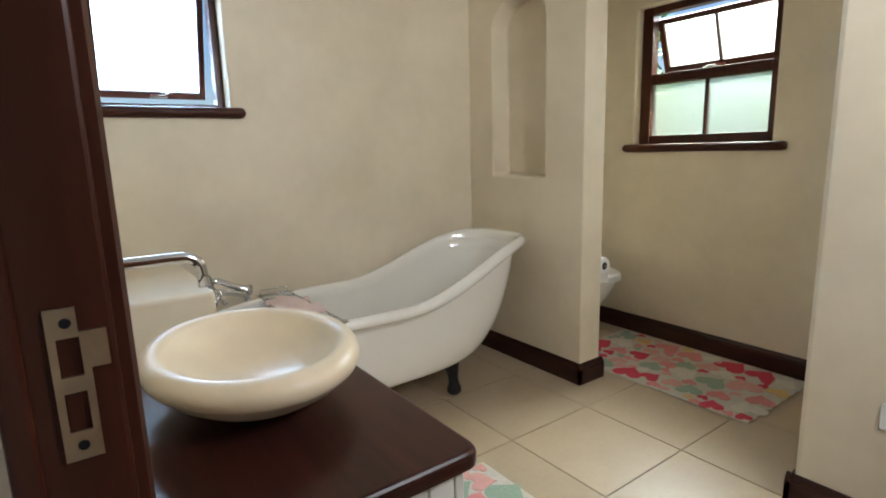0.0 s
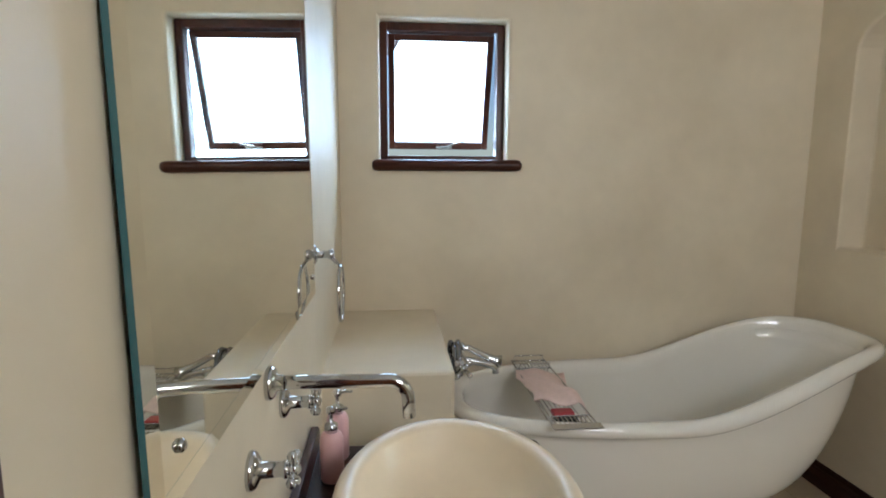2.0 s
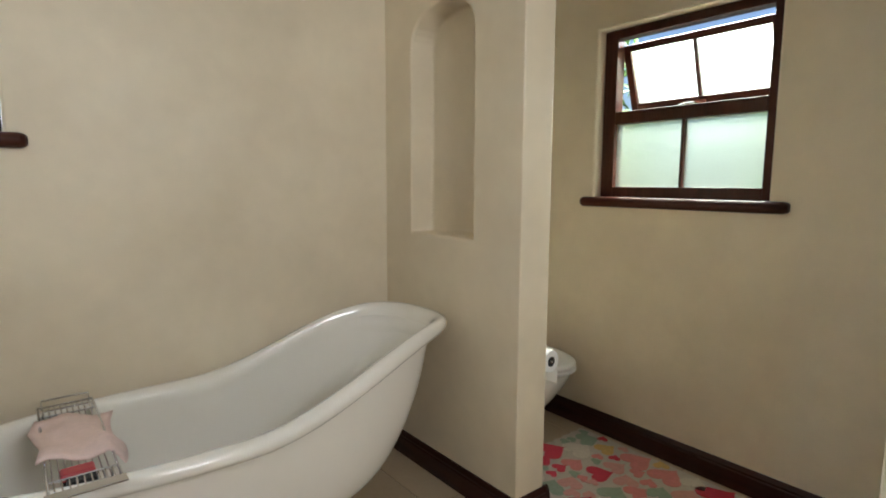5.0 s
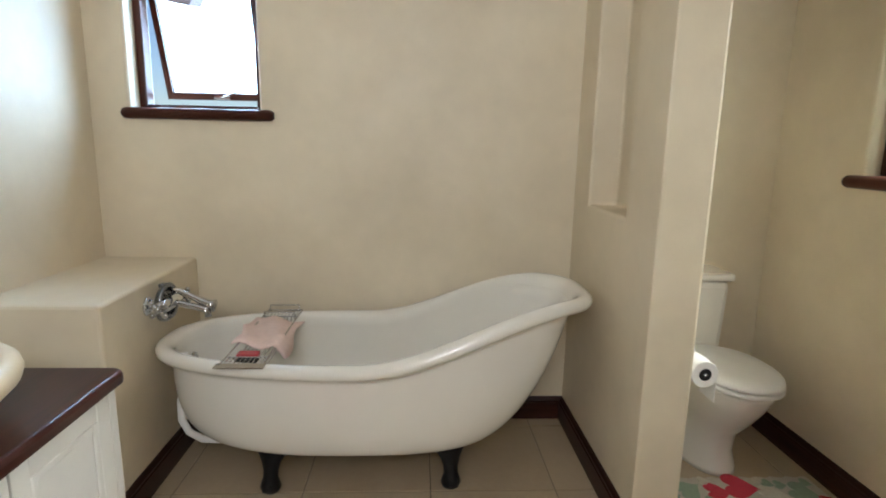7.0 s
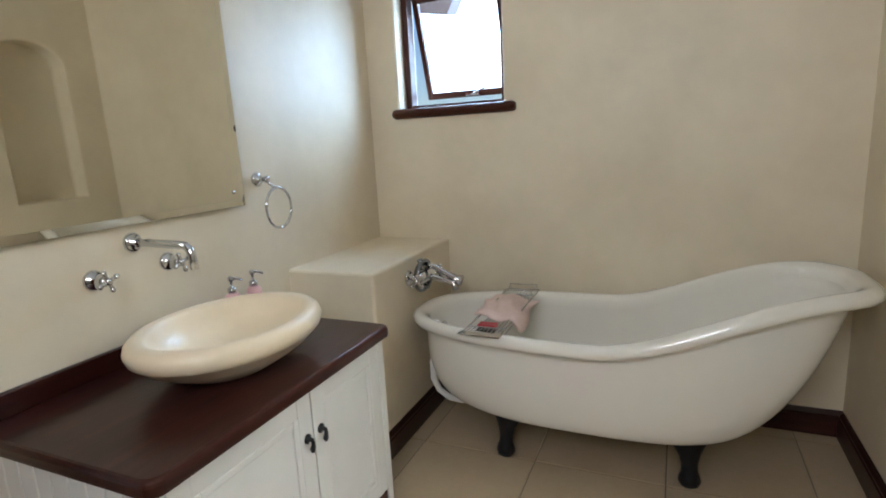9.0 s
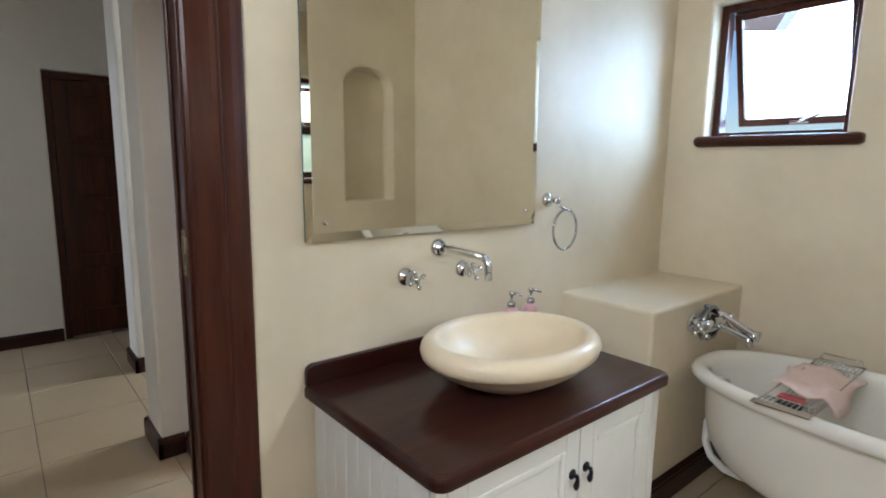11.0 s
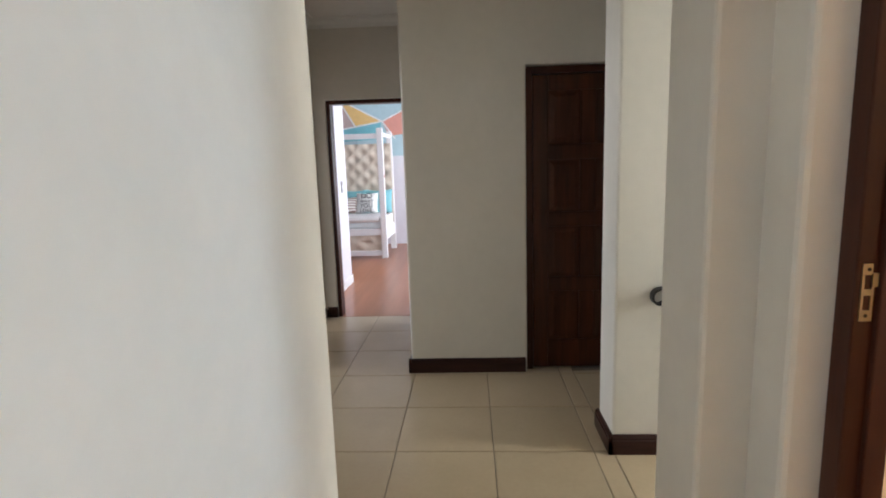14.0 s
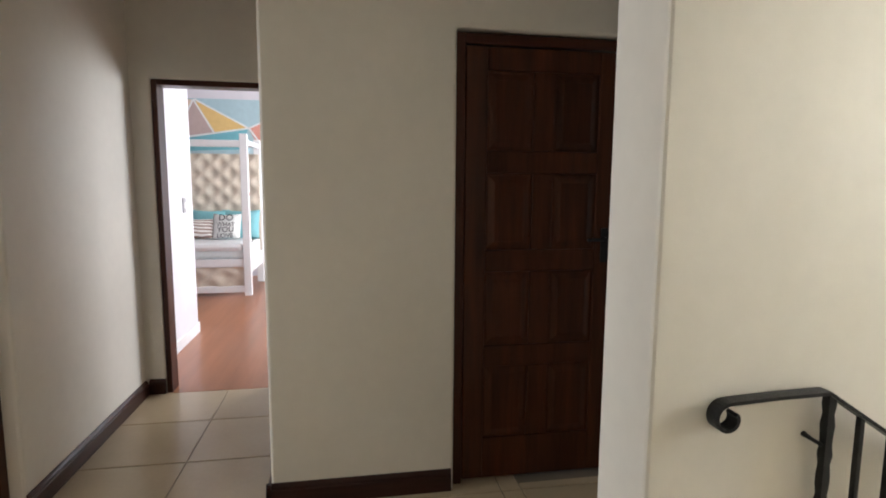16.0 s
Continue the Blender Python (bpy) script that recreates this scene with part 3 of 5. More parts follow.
w1 = thing("window_1", "dark-painted timber awning window pushed open above the bath", "window", kind="structure")
sill(w1, "y", 0.145, 0.832, 2.818, 2.96, 1.556)
x0, x1, z0, z1, yf = 0.182, 0.765, 1.556, 2.178, 2.945
bm = boxes((x0, x0 + 0.035, yf, yf + 0.07, z0, z1), (x1 - 0.035, x1, yf, yf + 0.07, z0, z1), (x0 + 0.035, x1 - 0.035, yf, yf + 0.07, z1 - 0.035, z1), (x0 + 0.035, x1 - 0.035, yf, yf + 0.07, z0, z0 + 0.02))
part("window_frame", bm, DARK_Z, w1, bevel=0.004)
hinge = pose(0, yf + 0.05, z1 - 0.04, 17)
sx0, sx1, sh = x0 + 0.04, x1 - 0.04, z1 - z0 - 0.075
bm = bmesh.new()
for b in ((sx0, sx0 + 0.03, 0, 0.035, -sh, 0), (sx1 - 0.03, sx1, 0, 0.035, -sh, 0), (sx0 + 0.03, sx1 - 0.03, 0, 0.035, -0.03, 0), (sx0 + 0.03, sx1 - 0.03, 0, 0.035, -sh, -sh + 0.035)):
    box(bm, *b, hinge)
sash1 = part("sash", bm, DARK_X, w1, "open awning sash", bevel=0.003)
bm = box(bmesh.new(), sx0 + 0.03, sx1 - 0.03, 0.014, 0.018, -sh + 0.035, -0.03, hinge)
p = part("pane", bm, CLEAR, sash1)
p.visible_shadow = False
bm = bmesh.new()
box(bm, 0.46, 0.54, -0.012, -0.001, -sh + 0.008, -sh + 0.026, hinge)
tube(bm, [hinge @ Vector(q) for q in ((0.5, -0.012, -sh + 0.02), (0.54, -0.035, -sh + 0.035), (0.6, -0.05, -sh + 0.06))], 0.005)
part("window_catch", bm, CHROME, sash1, "metal casement fastener")

w2 = thing("window_2", "dark timber window with frosted panes, upper sash open", "window", kind="structure")
sill(w2, "x", 1.355, 2.39, 3.232, 3.38, 1.322)
y0, y1, z0, z1, xf = 1.44, 2.325, 1.322, 2.2, 3.345
bm = boxes((xf, xf + 0.07, y0, y0 + 0.055, z0, z1), (xf, xf + 0.07, y1 - 0.075, y1, z0, z1), (xf, xf + 0.07, y0 + 0.055, y1 - 0.075, z1 - 0.045, z1), (xf, xf + 0.07, y0 + 0.055, y1 - 0.075, z0, z0 + 0.055), (xf, xf + 0.07, y0 + 0.055, y1 - 0.075, 1.71, 1.775))
part("window_frame", bm, DARK_Z, w2, bevel=0.004)
part("glazing_bar", boxes((xf + 0.01, xf + 0.05, 1.866, 1.882, z0 + 0.055, 1.71)), DARK_Z, w2, bevel=0.003)
for ya, yb in ((y0 + 0.055, 1.866), (1.882, y1 - 0.075)):
    p = part("pane", boxes((xf + 0.03, xf + 0.035, ya, yb, z0 + 0.055, 1.71)), FROST, w2, "frosted pane")
    p.visible_shadow = False
hinge = pose(xf + 0.06, 0, 2.125, 0, -19)
sy0, sy1, sh = y0 + 0.05, y1 - 0.065, 0.36
bm = bmesh.new()
for b in ((0, 0.035, sy0, sy0 + 0.04, -sh, 0), (0, 0.035, sy1 - 0.04, sy1, -sh, 0), (0, 0.035, sy0 + 0.04, sy1 - 0.04, -0.035, 0), (0, 0.035, sy0 + 0.04, sy1 - 0.04, -sh, -sh + 0.05)):
    box(bm, *b, hinge)
sash2 = part("sash", bm, DARK_Y, w2, "open top-hung sash", bevel=0.003)
part("glazing_bar", box(bmesh.new(), 0.004, 0.03, 1.868, 1.884, -sh + 0.05, -0.035, hinge), DARK_Z, sash2)
for ya, yb in ((sy0 + 0.04, 1.868), (1.884, sy1 - 0.04)):
    p = part("pane", box(bmesh.new(), 0.014, 0.018, ya, yb, -sh + 0.05, -0.035, hinge), FROST, sash2, "frosted pane")
    p.visible_shadow = False
bm = box(bmesh.new(), -0.01, 0.0, 1.84, 1.92, -sh + 0.01, -sh + 0.035, hinge)
tube(bm, [hinge @ Vector(q) for q in ((-0.01, 1.9, -sh + 0.022), (-0.03, 1.93, -sh + 0.03), (-0.032, 1.97, -sh + 0.02))], 0.006)
part("window_catch", bm, CHROME, sash2, "metal casement fastener")

# frame for the added back opening, never in view
w3 = thing("unseen_back_window", "dark timber window added in the unseen back wall", "window", kind="structure")
bm = boxes((0.95, 0.99, -0.52, -0.46, 1.75, 2.45), (1.71, 1.75, -0.52, -0.46, 1.75, 2.45), (0.99, 1.71, -0.52, -0.46, 2.41, 2.45), (0.99, 1.71, -0.52, -0.46, 1.75, 1.79))
part("window_frame", bm, DARK_X, w3, bevel=0.004)

# ---------------------------------------------------------------- bathroom things


def bath_rim(a):
    """Plan and height of the rim at the angle a (radians, 0 at the raised end)."""
    c, s = math.cos(a), math.sin(a)
    e = 0.8 if c < 0 else 0.8 - 0.18 * c
    x = 1.335 + 0.866 * math.copysign(abs(c) ** e, c)
    narrow = 1.0 - 0.06 * max(0.0, (x - 1.7) / 0.5) ** 2
    y = 2.44 + 0.345 * narrow * math.copysign(abs(s) ** e, s)
    k = min(1.0, max(0.0, (x - 1.28) / 0.84))
    z = 0.597 + 0.221 * (k * k * (3 - 2 * k))
    return Vector((x, y, z))


def bathtub():
    t = thing("bathtub", "white enamel freestanding slipper bath on black claw feet", "bathtub")
    n = 168
    angles = [2 * math.pi * i / n for i in range(n)]
    rim = [bath_rim(a) for a in angles]

    def foot_pt(a, ax, ay, z, cx=1.27):
        c, s = math.cos(a), math.sin(a)
        return Vector((cx + ax * math.copysign(abs(c) ** 0.75, c), 2.44 + ay * math.copysign(abs(s) ** 0.75, s), z))

    def shell(inset, ax, ay, zb, drop, steps, overhang=0.0):
        rows = []
        for k in range(steps + 1):
            q = k / steps
            g = q ** 1.7
            row = []
            for a, r in zip(angles, rim):
                b = foot_pt(a, ax, ay, zb)
                tail = max(0.0, math.cos(a)) ** 1.5
                m = 3.2 - 1.8 * tail
                f = (1 - (1 - g) ** m) ** (1 / m)
                inward = Vector((1.32 - r.x, 2.44 - r.y, 0)).normalized() * (inset + overhang * tail)
                top = r + inward - Vector((0, 0, drop))
                row.append(Vector((b.x + (top.x - b.x) * f, b.y + (top.y - b.y) * f, b.z + (top.z - b.z) * g)))
            rows.append(row)
        return rows

    inner = shell(0.05, 0.45, 0.19, 0.26, 0.012, 14)
    outer = shell(0.034, 0.49, 0.245, 0.203, 0.04, 18, 0.03)
    lip = []
    for d, h in ((0.036, 0.004), (0.02, 0.012), (0.002, 0.014), (-0.016, 0.008), (-0.027, -0.006), (-0.029, -0.022), (-0.02, -0.036), (-0.002, -0.044), (0.018, -0.045)):
        row = []
        for r in rim:
            inward = Vector((1.32 - r.x, 2.44 - r.y, 0)).normalized()
            row.append(r + inward * d + Vector((0, 0, h)))
        lip.append(row)
    bm = loft(bmesh.new(), inner + lip + outer[::-1])
    part("tub", bm, CERAMIC, t, smooth=True)

    def foot(x, y, sx, sy):
        bm = bmesh.new()
        prof = [(-0.01, 0.232, 0.078, 0.022), (-0.005, 0.208, 0.074, 0.024), (0.004, 0.19, 0.06, 0.026), (0.012, 0.165, 0.042, 0.026), (0.018, 0.135, 0.03, 0.023), (0.022, 0.1, 0.023, 0.02), (0.026, 0.072, 0.022, 0.021), (0.028, 0.055, 0.026, 0.026), (0.028, 0.032, 0.031, 0.031), (0.028, 0.014, 0.026, 0.026), (0.028, 0.004, 0.016, 0.016)]
        d = Vector((sx * 0.35, sy, 0)).normalized()
        s = Vector((-d.y, d.x, 0))
        rings = []
        for off, z, w, th in prof:
            c = Vector((x, y, z - 0.004)) + d * (off - 0.03)
            w, th = w * 1.4, th * 1.3
            rings.append([c + s * w * math.cos(2 * math.pi * i / 14) + d * th * math.sin(2 * math.pi * i / 14) for i in range(14)])
        loft(bm, rings)
        for k in (-1, 0, 1):
            a = Vector((x, y, 0)) + s * 0.013 * k
            tube(bm, [a + d * 0.0 + Vector((0, 0, 0.06)), a + d * 0.026 + Vector((0, 0, 0.045)), a + d * 0.03 + Vector((0, 0, 0.015))], [0.008, 0.009, 0.006], 8)
        part("foot", bm, IRON, t, "black cast-iron claw foot", smooth=True)

    for x, y, sx, sy in ((0.915, 2.25, -1, -1), (1.655, 2.27, 1, -1), (0.915, 2.62, -1, 1), (1.655, 2.60, 1, 1)):
        foot(x, y, sx, sy)
    bm = lathe(bmesh.new(), [(0.03, 0), (0.03, 0.006), (0.02, 0.009), (0.008, 0.008)], pose(0.565, 2.44, 0.5, 0, 78, 0), 20)
    part("overflow", bm, CHROME, t, "chrome overflow cover", smooth=True)
    bm = tube(bmesh.new(), [(0.56, 2.36, 0.56), (0.572, 2.335, 0.46), (0.545, 2.33, 0.36), (0.544, 2.33, 0.28), (0.57, 2.33, 0.225), (0.62, 2.335, 0.19), (0.68, 2.35, 0.177), (0.76, 2.385, 0.175), (0.85, 2.43, 0.178)], 0.015)
    part("overflow_pipe", bm, PLASTIC, t, "white plastic overflow pipe", smooth=True)
    bm = lathe(bmesh.new(), [(0.03, 0), (0.03, -0.05), (0.02, -0.055), (0.02, -0.17), (0.02, -0.206)], pose(0.86, 2.44, 0.208), 16)
    part("drain_pipe", bm, PLASTIC, t, "white plastic waste pipe", smooth=True)
    return t


bathtub()


def bath_rack():
    t = thing("bath_rack", "chrome wire rack laid across the bath", "rack")
    bm = bmesh.new()
    x0, x1, ya, yb, z = 0.79, 0.95, 2.085, 2.78, 0.611
    tube(bm, [(x0, ya, z), (x1, ya, z), (x1, yb, z), (x0, yb, z)], 0.004, 8, True)
    part("frame", bm, CHROME, t, smooth=True)
    for i in range(9):
        x = x0 + 0.014 + (x1 - x0 - 0.028) * i / 8
        bm = tube(bmesh.new(), [(x, ya, z), (x, ya + 0.1, z), (x, ya + 0.11, z - 0.035), (x, yb - 0.11, z - 0.035), (x, yb - 0.1, z), (x, yb, z)], 0.0022, 6)
        part("wire", bm, CHROME, t)
    for y, lean in ((yb - 0.02, 0.012), (yb - 0.11, -0.01)):
        bm = tube(bmesh.new(), [(x0 + 0.01, y, z), (x0 + 0.012, y + lean, z + 0.028), (x1 - 0.012, y + lean, z + 0.028), (x1 - 0.01, y, z)], 0.003, 6)
        part("loop", bm, CHROME, t, smooth=True)
    for y in (ya + 0.1, yb - 0.1):
        part("bar", tube(bmesh.new(), [(x0, y, z), (x1, y, z)], 0.0035, 6), CHROME, t)
    part("end_plate", boxes((x0 - 0.01, x1 + 0.01, ya - 0.012, ya + 0.03, z + 0.002, z + 0.006)), CHROME, t, bevel=0.002)


bath_rack()


def draped_cloth():
    bm = bmesh.new()
    n, k = 14, 14
    grid = []
    rnd = random.Random(5)
    for i in range(n + 1):
        row = []
        for j in range(k + 1):
            u, v = i / n, j / k
            x = 0.77 + 0.215 * u + 0.012 * math.sin(7 * v)
            y = 2.29 + 0.33 * v + 0.015 * math.sin(5 * u + 1)
            z = 0.622 + 0.008 * math.sin(9 * u + 4 * v) + 0.006 * math.sin(14 * v - 3 * u)
            if u > 0.82:
                z -= (u - 0.82) * 0.28 * (1.2 - v)
            row.append(bm.verts.new((x, y, z + 0.003 * rnd.random())))
        grid.append(row)
    for i in range(n):
        for j in range(k):
            bm.faces.new((grid[i][j], grid[i + 1][j], grid[i + 1][j + 1], grid[i][j + 1]))
    ob = part("face_cloth", bm, PINKCLOTH, smooth=True)
    s = ob.modifiers.new("thick", "SOLIDIFY")
    s.thickness = 0.006
    tagged(ob, "pale pink face cloth draped over the bath rack", "cloth")


draped_cloth()
b = thing("nail_brush", "red and black plastic nail brush on the bath rack", "brush")
part("handle", boxes((0.82, 0.9, 2.2, 2.25, 0.594, 0.615)), RED, b, bevel=0.006)
part("bristles", boxes((0.825, 0.895, 2.204, 2.246, 0.581, 0.594)), BLACK, b)
tagged(part("bath_sponge", boxes((0.83, 0.9, 2.15, 2.19, 0.581, 0.61)), IRON, bevel=0.008), "small black sponge on the bath rack", "sponge")


def bath_mixer():
    t = thing("bath_mixer", "chrome wall-mounted bath mixer with hand shower on the ledge", "tap")
    o = Vector((0.43, 2.42, 0.755))
    for dy in (-0.06, 0.06):
        bm = lathe(bmesh.new(), [(0.038, 0), (0.038, 0.006), (0.022, 0.014), (0.016, 0.02), (0.016, 0.065)], pose(*(o + Vector((0, dy, 0))), 0, 90, 0), 24)
        part("wall_rose", bm, CHROME, t, smooth=True)
    part("mixer_body", tube(bmesh.new(), [o + Vector((0.06, -0.1, 0)), o + Vector((0.06, -0.05, 0)), o + Vector((0.06, 0.05, 0)), o + Vector((0.06, 0.1, 0))], [0.02, 0.03, 0.03, 0.02], 16), CHROME, t, smooth=True)
    for dy in (-0.11, 0.11):
        bm = bmesh.new()
        c = o + Vector((0.065, dy, 0.0))
        for k in range(4):
            a = radians(45 + 90 * k)
            e = c + Vector((0.034 * math.cos(a), 0, 0.034 * math.sin(a)))
            tube(bm, [c, e], 0.008, 8)
            ball(bm, e, 0.012, n=10)
        ball(bm, c, 0.014, n=12)
        part("cross_handle", bm, CHROME, t, smooth=True)
    bm = tube(bmesh.new(), [o + Vector(p) for p in ((0.06, 0, 0), (0.1, 0, -0.004), (0.16, 0, -0.018), (0.2, 0, -0.03), (0.21, 0, -0.04), (0.212, 0, -0.06))], [0.015, 0.014, 0.013, 0.013, 0.014, 0.014], 14)
    part("spout", bm, CHROME, t, smooth=True)
    bm = tube(bmesh.new(), [o + Vector(p) for p in ((0.05, 0.0, 0.05), (0.1, 0.01, 0.045), (0.16, 0.02, 0.01), (0.21, 0.02, -0.015), (0.235, 0.02, -0.02))], [0.011, 0.013, 0.014, 0.02, 0.026], 12)
    part("hand_shower", bm, CHROME, t, smooth=True)
    pts = []
    for i in range(64):
        a = i / 63 * 2 * math.pi * 2.6
        r = 0.066 + 0.008 * math.sin(a * 0.7)
        pts.append(o + Vector((0.03 + 0.035 * i / 63, r * math.sin(a), r * math.cos(a) + 0.002)))
    part("shower_hose", tube(bmesh.new(), pts, 0.011, 8), STEEL, t, "coiled metal shower hose", smooth=True)


bath_mixer()


def vanity():
    t = thing("vanity_cabinet", "white painted two-door vanity cabinet under a dark wooden top", "cabinet")
    part("body", boxes((0.012, 0.585, 0.842, 1.78, 0.0, 0.697)), CABINET, t, bevel=0.003)
    part("plinth", boxes((0.585, 0.598, 0.85, 1.772, 0.0, 0.09)), DARK_Y, t)
    # bead boards on the end facing the door
    for i in range(9):
        x = 0.02 + 0.0625 * i
        part("bead_board", boxes((x + 0.002, x + 0.0605, 0.832, 0.8415, 0.05, 0.695)), CABINET, t, bevel=0.003)
    part("stile", boxes((0.5855, 0.606, 1.752, 1.785, 0.0, 0.696)), CABINET, t, bevel=0.003)
    part("stile", boxes((0.5855, 0.606, 0.832, 0.862, 0.0, 0.696)), CABINET, t, bevel=0.003)
    for ya, yb, ky in ((0.866, 1.354, 1.325), (1.36, 1.748, 1.389)):
        za, zb = 0.1, 0.685
        w = 0.06
        d = part("door", boxes((0.586, 0.598, ya + w, yb - w, za + w, zb - w)), CABINET, t)
        for b in ((0.586, 0.606, ya, ya + w, za, zb), (0.586, 0.606, yb - w, yb, za, zb)):
            part("stile", boxes(b), CABINET, d, bevel=0.003)
        for b in ((0.586, 0.6055, ya + w, yb - w, za, za + w), (0.586, 0.6055, ya + w, yb - w, zb - w, zb)):
            part("rail", boxes(b), CABINET, d, bevel=0.003)
        m = 0.022
        for b in ((0.598, 0.607, ya + w, ya + w + m, za + w, zb - w), (0.598, 0.607, yb - w - m, yb - w, za + w, zb - w), (0.598, 0.6065, ya + w + m, yb - w - m, za + w, za + w + m), (0.598, 0.6065, ya + w + m, yb - w - m, zb - w - m, zb - w)):
            part("moulding", boxes(b), CABINET, d, bevel=0.005)
        bm = lathe(bmesh.new(), [(0.015, 0), (0.015, 0.004), (0.006, 0.008), (0.006, 0.016)], pose(0.606, ky, 0.545, 0, 90), 16)
        tube(bm, [(0.622, ky, 0.548), (0.626, ky, 0.535), (0.622, ky, 0.515), (0.622, ky, 0.505)], [0.006, 0.006, 0.009, 0.005], 10)
        part("drop_handle", bm, IRON, d, "black iron drop handle", smooth=True)
    r, xa, xb, yc, yd = 0.035, 0.004, 0.64, 0.81, 1.80
    plan = [(xa, yc)] + [(xb - r + r * math.sin(radians(w)), yc + r - r * math.cos(radians(w))) for w in range(0, 91, 15)] + [(xb - r + r * math.cos(radians(w)), yd - r + r * math.sin(radians(w))) for w in range(0, 91, 15)] + [(xa, yd)]

    def slab(inset, z):
        return [(max(xa, x - inset * (x > 0.3)), y + inset * (1 if y < 1.3 else -1), z) for x, y in plan]

    edge = [(0.006, 0.698), (0.001, 0.702), (0.0, 0.71), (0.0, 0.726), (0.002, 0.733), (0.006, 0.738), (0.012, 0.74)]
    top = tagged(part("worktop", loft(bmesh.new(), [slab(i, z) for i, z in edge]), TOPWOOD), "dark polished mahogany vanity top", "worktop")
    bm = bmesh.new()
    ya, yb = 0.81, 1.80
    prof = [(ya, 0.7405), (ya, 0.785), (ya + 0.006, 0.798), (ya + 0.02, 0.806), (yb - 0.02, 0.806), (yb - 0.006, 0.798), (yb, 0.785), (yb, 0.7405)]
    loft(bm, [[(x, y, z) for y, z in prof] for x in (0.003, 0.024)])
    part("upstand", bm, TOPWOOD, top, bevel=0.004)


vanity()


def basin():
    t = thing("vessel_basin", "cream marble oval vessel basin standing on the vanity top", "basin")
    cx, cy, z0 = 0.35, 1.34, 0.74
    n = 48

    def ring(rx, ry, z):
        return [Vector((cx + rx * math.cos(2 * math.pi * i / n), cy + ry * math.sin(2 * math.pi * i / n), z0 + z)) for i in range(n)]

    prof = [(0.03, 0.024), (0.07, 0.027), (0.115, 0.042), (0.155, 0.07), (0.179, 0.102), (0.189, 0.125), (0.197, 0.136), (0.208, 0.14), (0.222, 0.136), (0.233, 0.124), (0.237, 0.108), (0.232, 0.09), (0.222, 0.08), (0.218, 0.078), (0.2, 0.058), (0.165, 0.034), (0.13, 0.014), (0.105, 0.0)]
    bm = loft(bmesh.new(), [ring(r * 1.04, r * 1.3 if r > 0.1 else r, z * 1.08) for r, z in prof])
    part("bowl", bm, STONE, t, smooth=True)
    bm = lathe(bmesh.new(), [(0.032, 0), (0.032, 0.004), (0.026, 0.006), (0.024, 0.003)], pose(cx, cy - 0.012, z0 + 0.027), 24)
    w = part("waste", bm, CHROME, t, "chrome basin waste", smooth=True)
    part("plug", lathe(bmesh.new(), [(0.019, 0), (0.02, 0.006), (0.014, 0.011), (0.004, 0.013)], pose(cx, cy - 0.012, z0 + 0.0305), 20), CHROME, w, smooth=True)


basin()


def basin_tap():
    t = thing("basin_tap", "chrome wall-mounted basin spout with two cross handles", "tap")
    bm = lathe(bmesh.new(), [(0.031, 0), (0.031, 0.008), (0.026, 0.014), (0.015, 0.018), (0.014, 0.03)], pose(0.0, 1.323, 1.114, 0, 90), 24)
    part("wall_rose", bm, CHROME, t, smooth=True)
    pts = [(0.02, 1.323, 1.114), (0.06, 1.323, 1.114), (0.195, 1.323, 1.112)] + arc((0.217, 1.323, 1.075), 0.037, 80, 0, "xz", 6) + [(0.256, 1.323, 1.04)]
    part("spout", tube(bmesh.new(), pts, 0.0125, 16), CHROME, t, smooth=True)
    for y in (1.182, 1.439):
        bm = lathe(bmesh.new(), [(0.031, 0), (0.031, 0.006), (0.026, 0.012), (0.013, 0.018), (0.012, 0.05), (0.015, 0.055), (0.012, 0.062)], pose(0.0, y, 1.026, 0, 90), 24)
        h = part("valve", bm, CHROME, t, smooth=True)
        bm = bmesh.new()
        c = Vector((0.068, y, 1.026))
        for k in range(4):
            a = radians(20 + 90 * k)
            e = c + Vector((0, 0.028 * math.cos(a), 0.028 * math.sin(a)))
            tube(bm, [c, e], 0.0055, 8)
            ball(bm, e, 0.0085, n=10)
        ball(bm, c, 0.012, n=12)
        part("cross_handle", bm, CHROME, h, smooth=True)


basin_tap()


def soap(x, y, h, lean):
    t = thing("soap_dispenser", "pink soap bottle with a chrome pump on the vanity top", "soap dispenser", pose(x, y, 0.7405), "soap bottles by the basin")
    bm = lathe(bmesh.new(), [(0.026, 0), (0.029, 0.006), (0.029, h - 0.02), (0.024, h - 0.006), (0.015, h)], None, 24)
    part("bottle", bm, PINK, t, smooth=True)
    bm = lathe(bmesh.new(), [(0.016, h), (0.016, h + 0.018), (0.01, h + 0.022), (0.005, h + 0.024), (0.005, h + 0.045), (0.011, h + 0.047), (0.011, h + 0.06), (0.004, h + 0.063)], None, 16)
    tube(bm, [(0, 0, h + 0.054), (0.02 * math.cos(lean), 0.02 * math.sin(lean), h + 0.055), (0.042 * math.cos(lean), 0.042 * math.sin(lean), h + 0.048)], [0.006, 0.005, 0.004], 8)
    part("pump", bm, CHROME, t, "chrome pump head", smooth=True)


soap(0.075, 1.63, 0.125, 0.5)
soap(0.08, 1.735, 0.125, 0.5)

# mirror
mir = thing("wall_mirror_glass", "frameless bevelled wall mirror above the vanity", "mirror")
ya, yb, za, zb = 0.82, 1.806, 1.172, 2.2


def glass_x(y, z):
    """The mirror's face: its foot and its far side stand a little further off the wall."""
    return 0.0215 + 0.0065 * y - 0.0082 * z


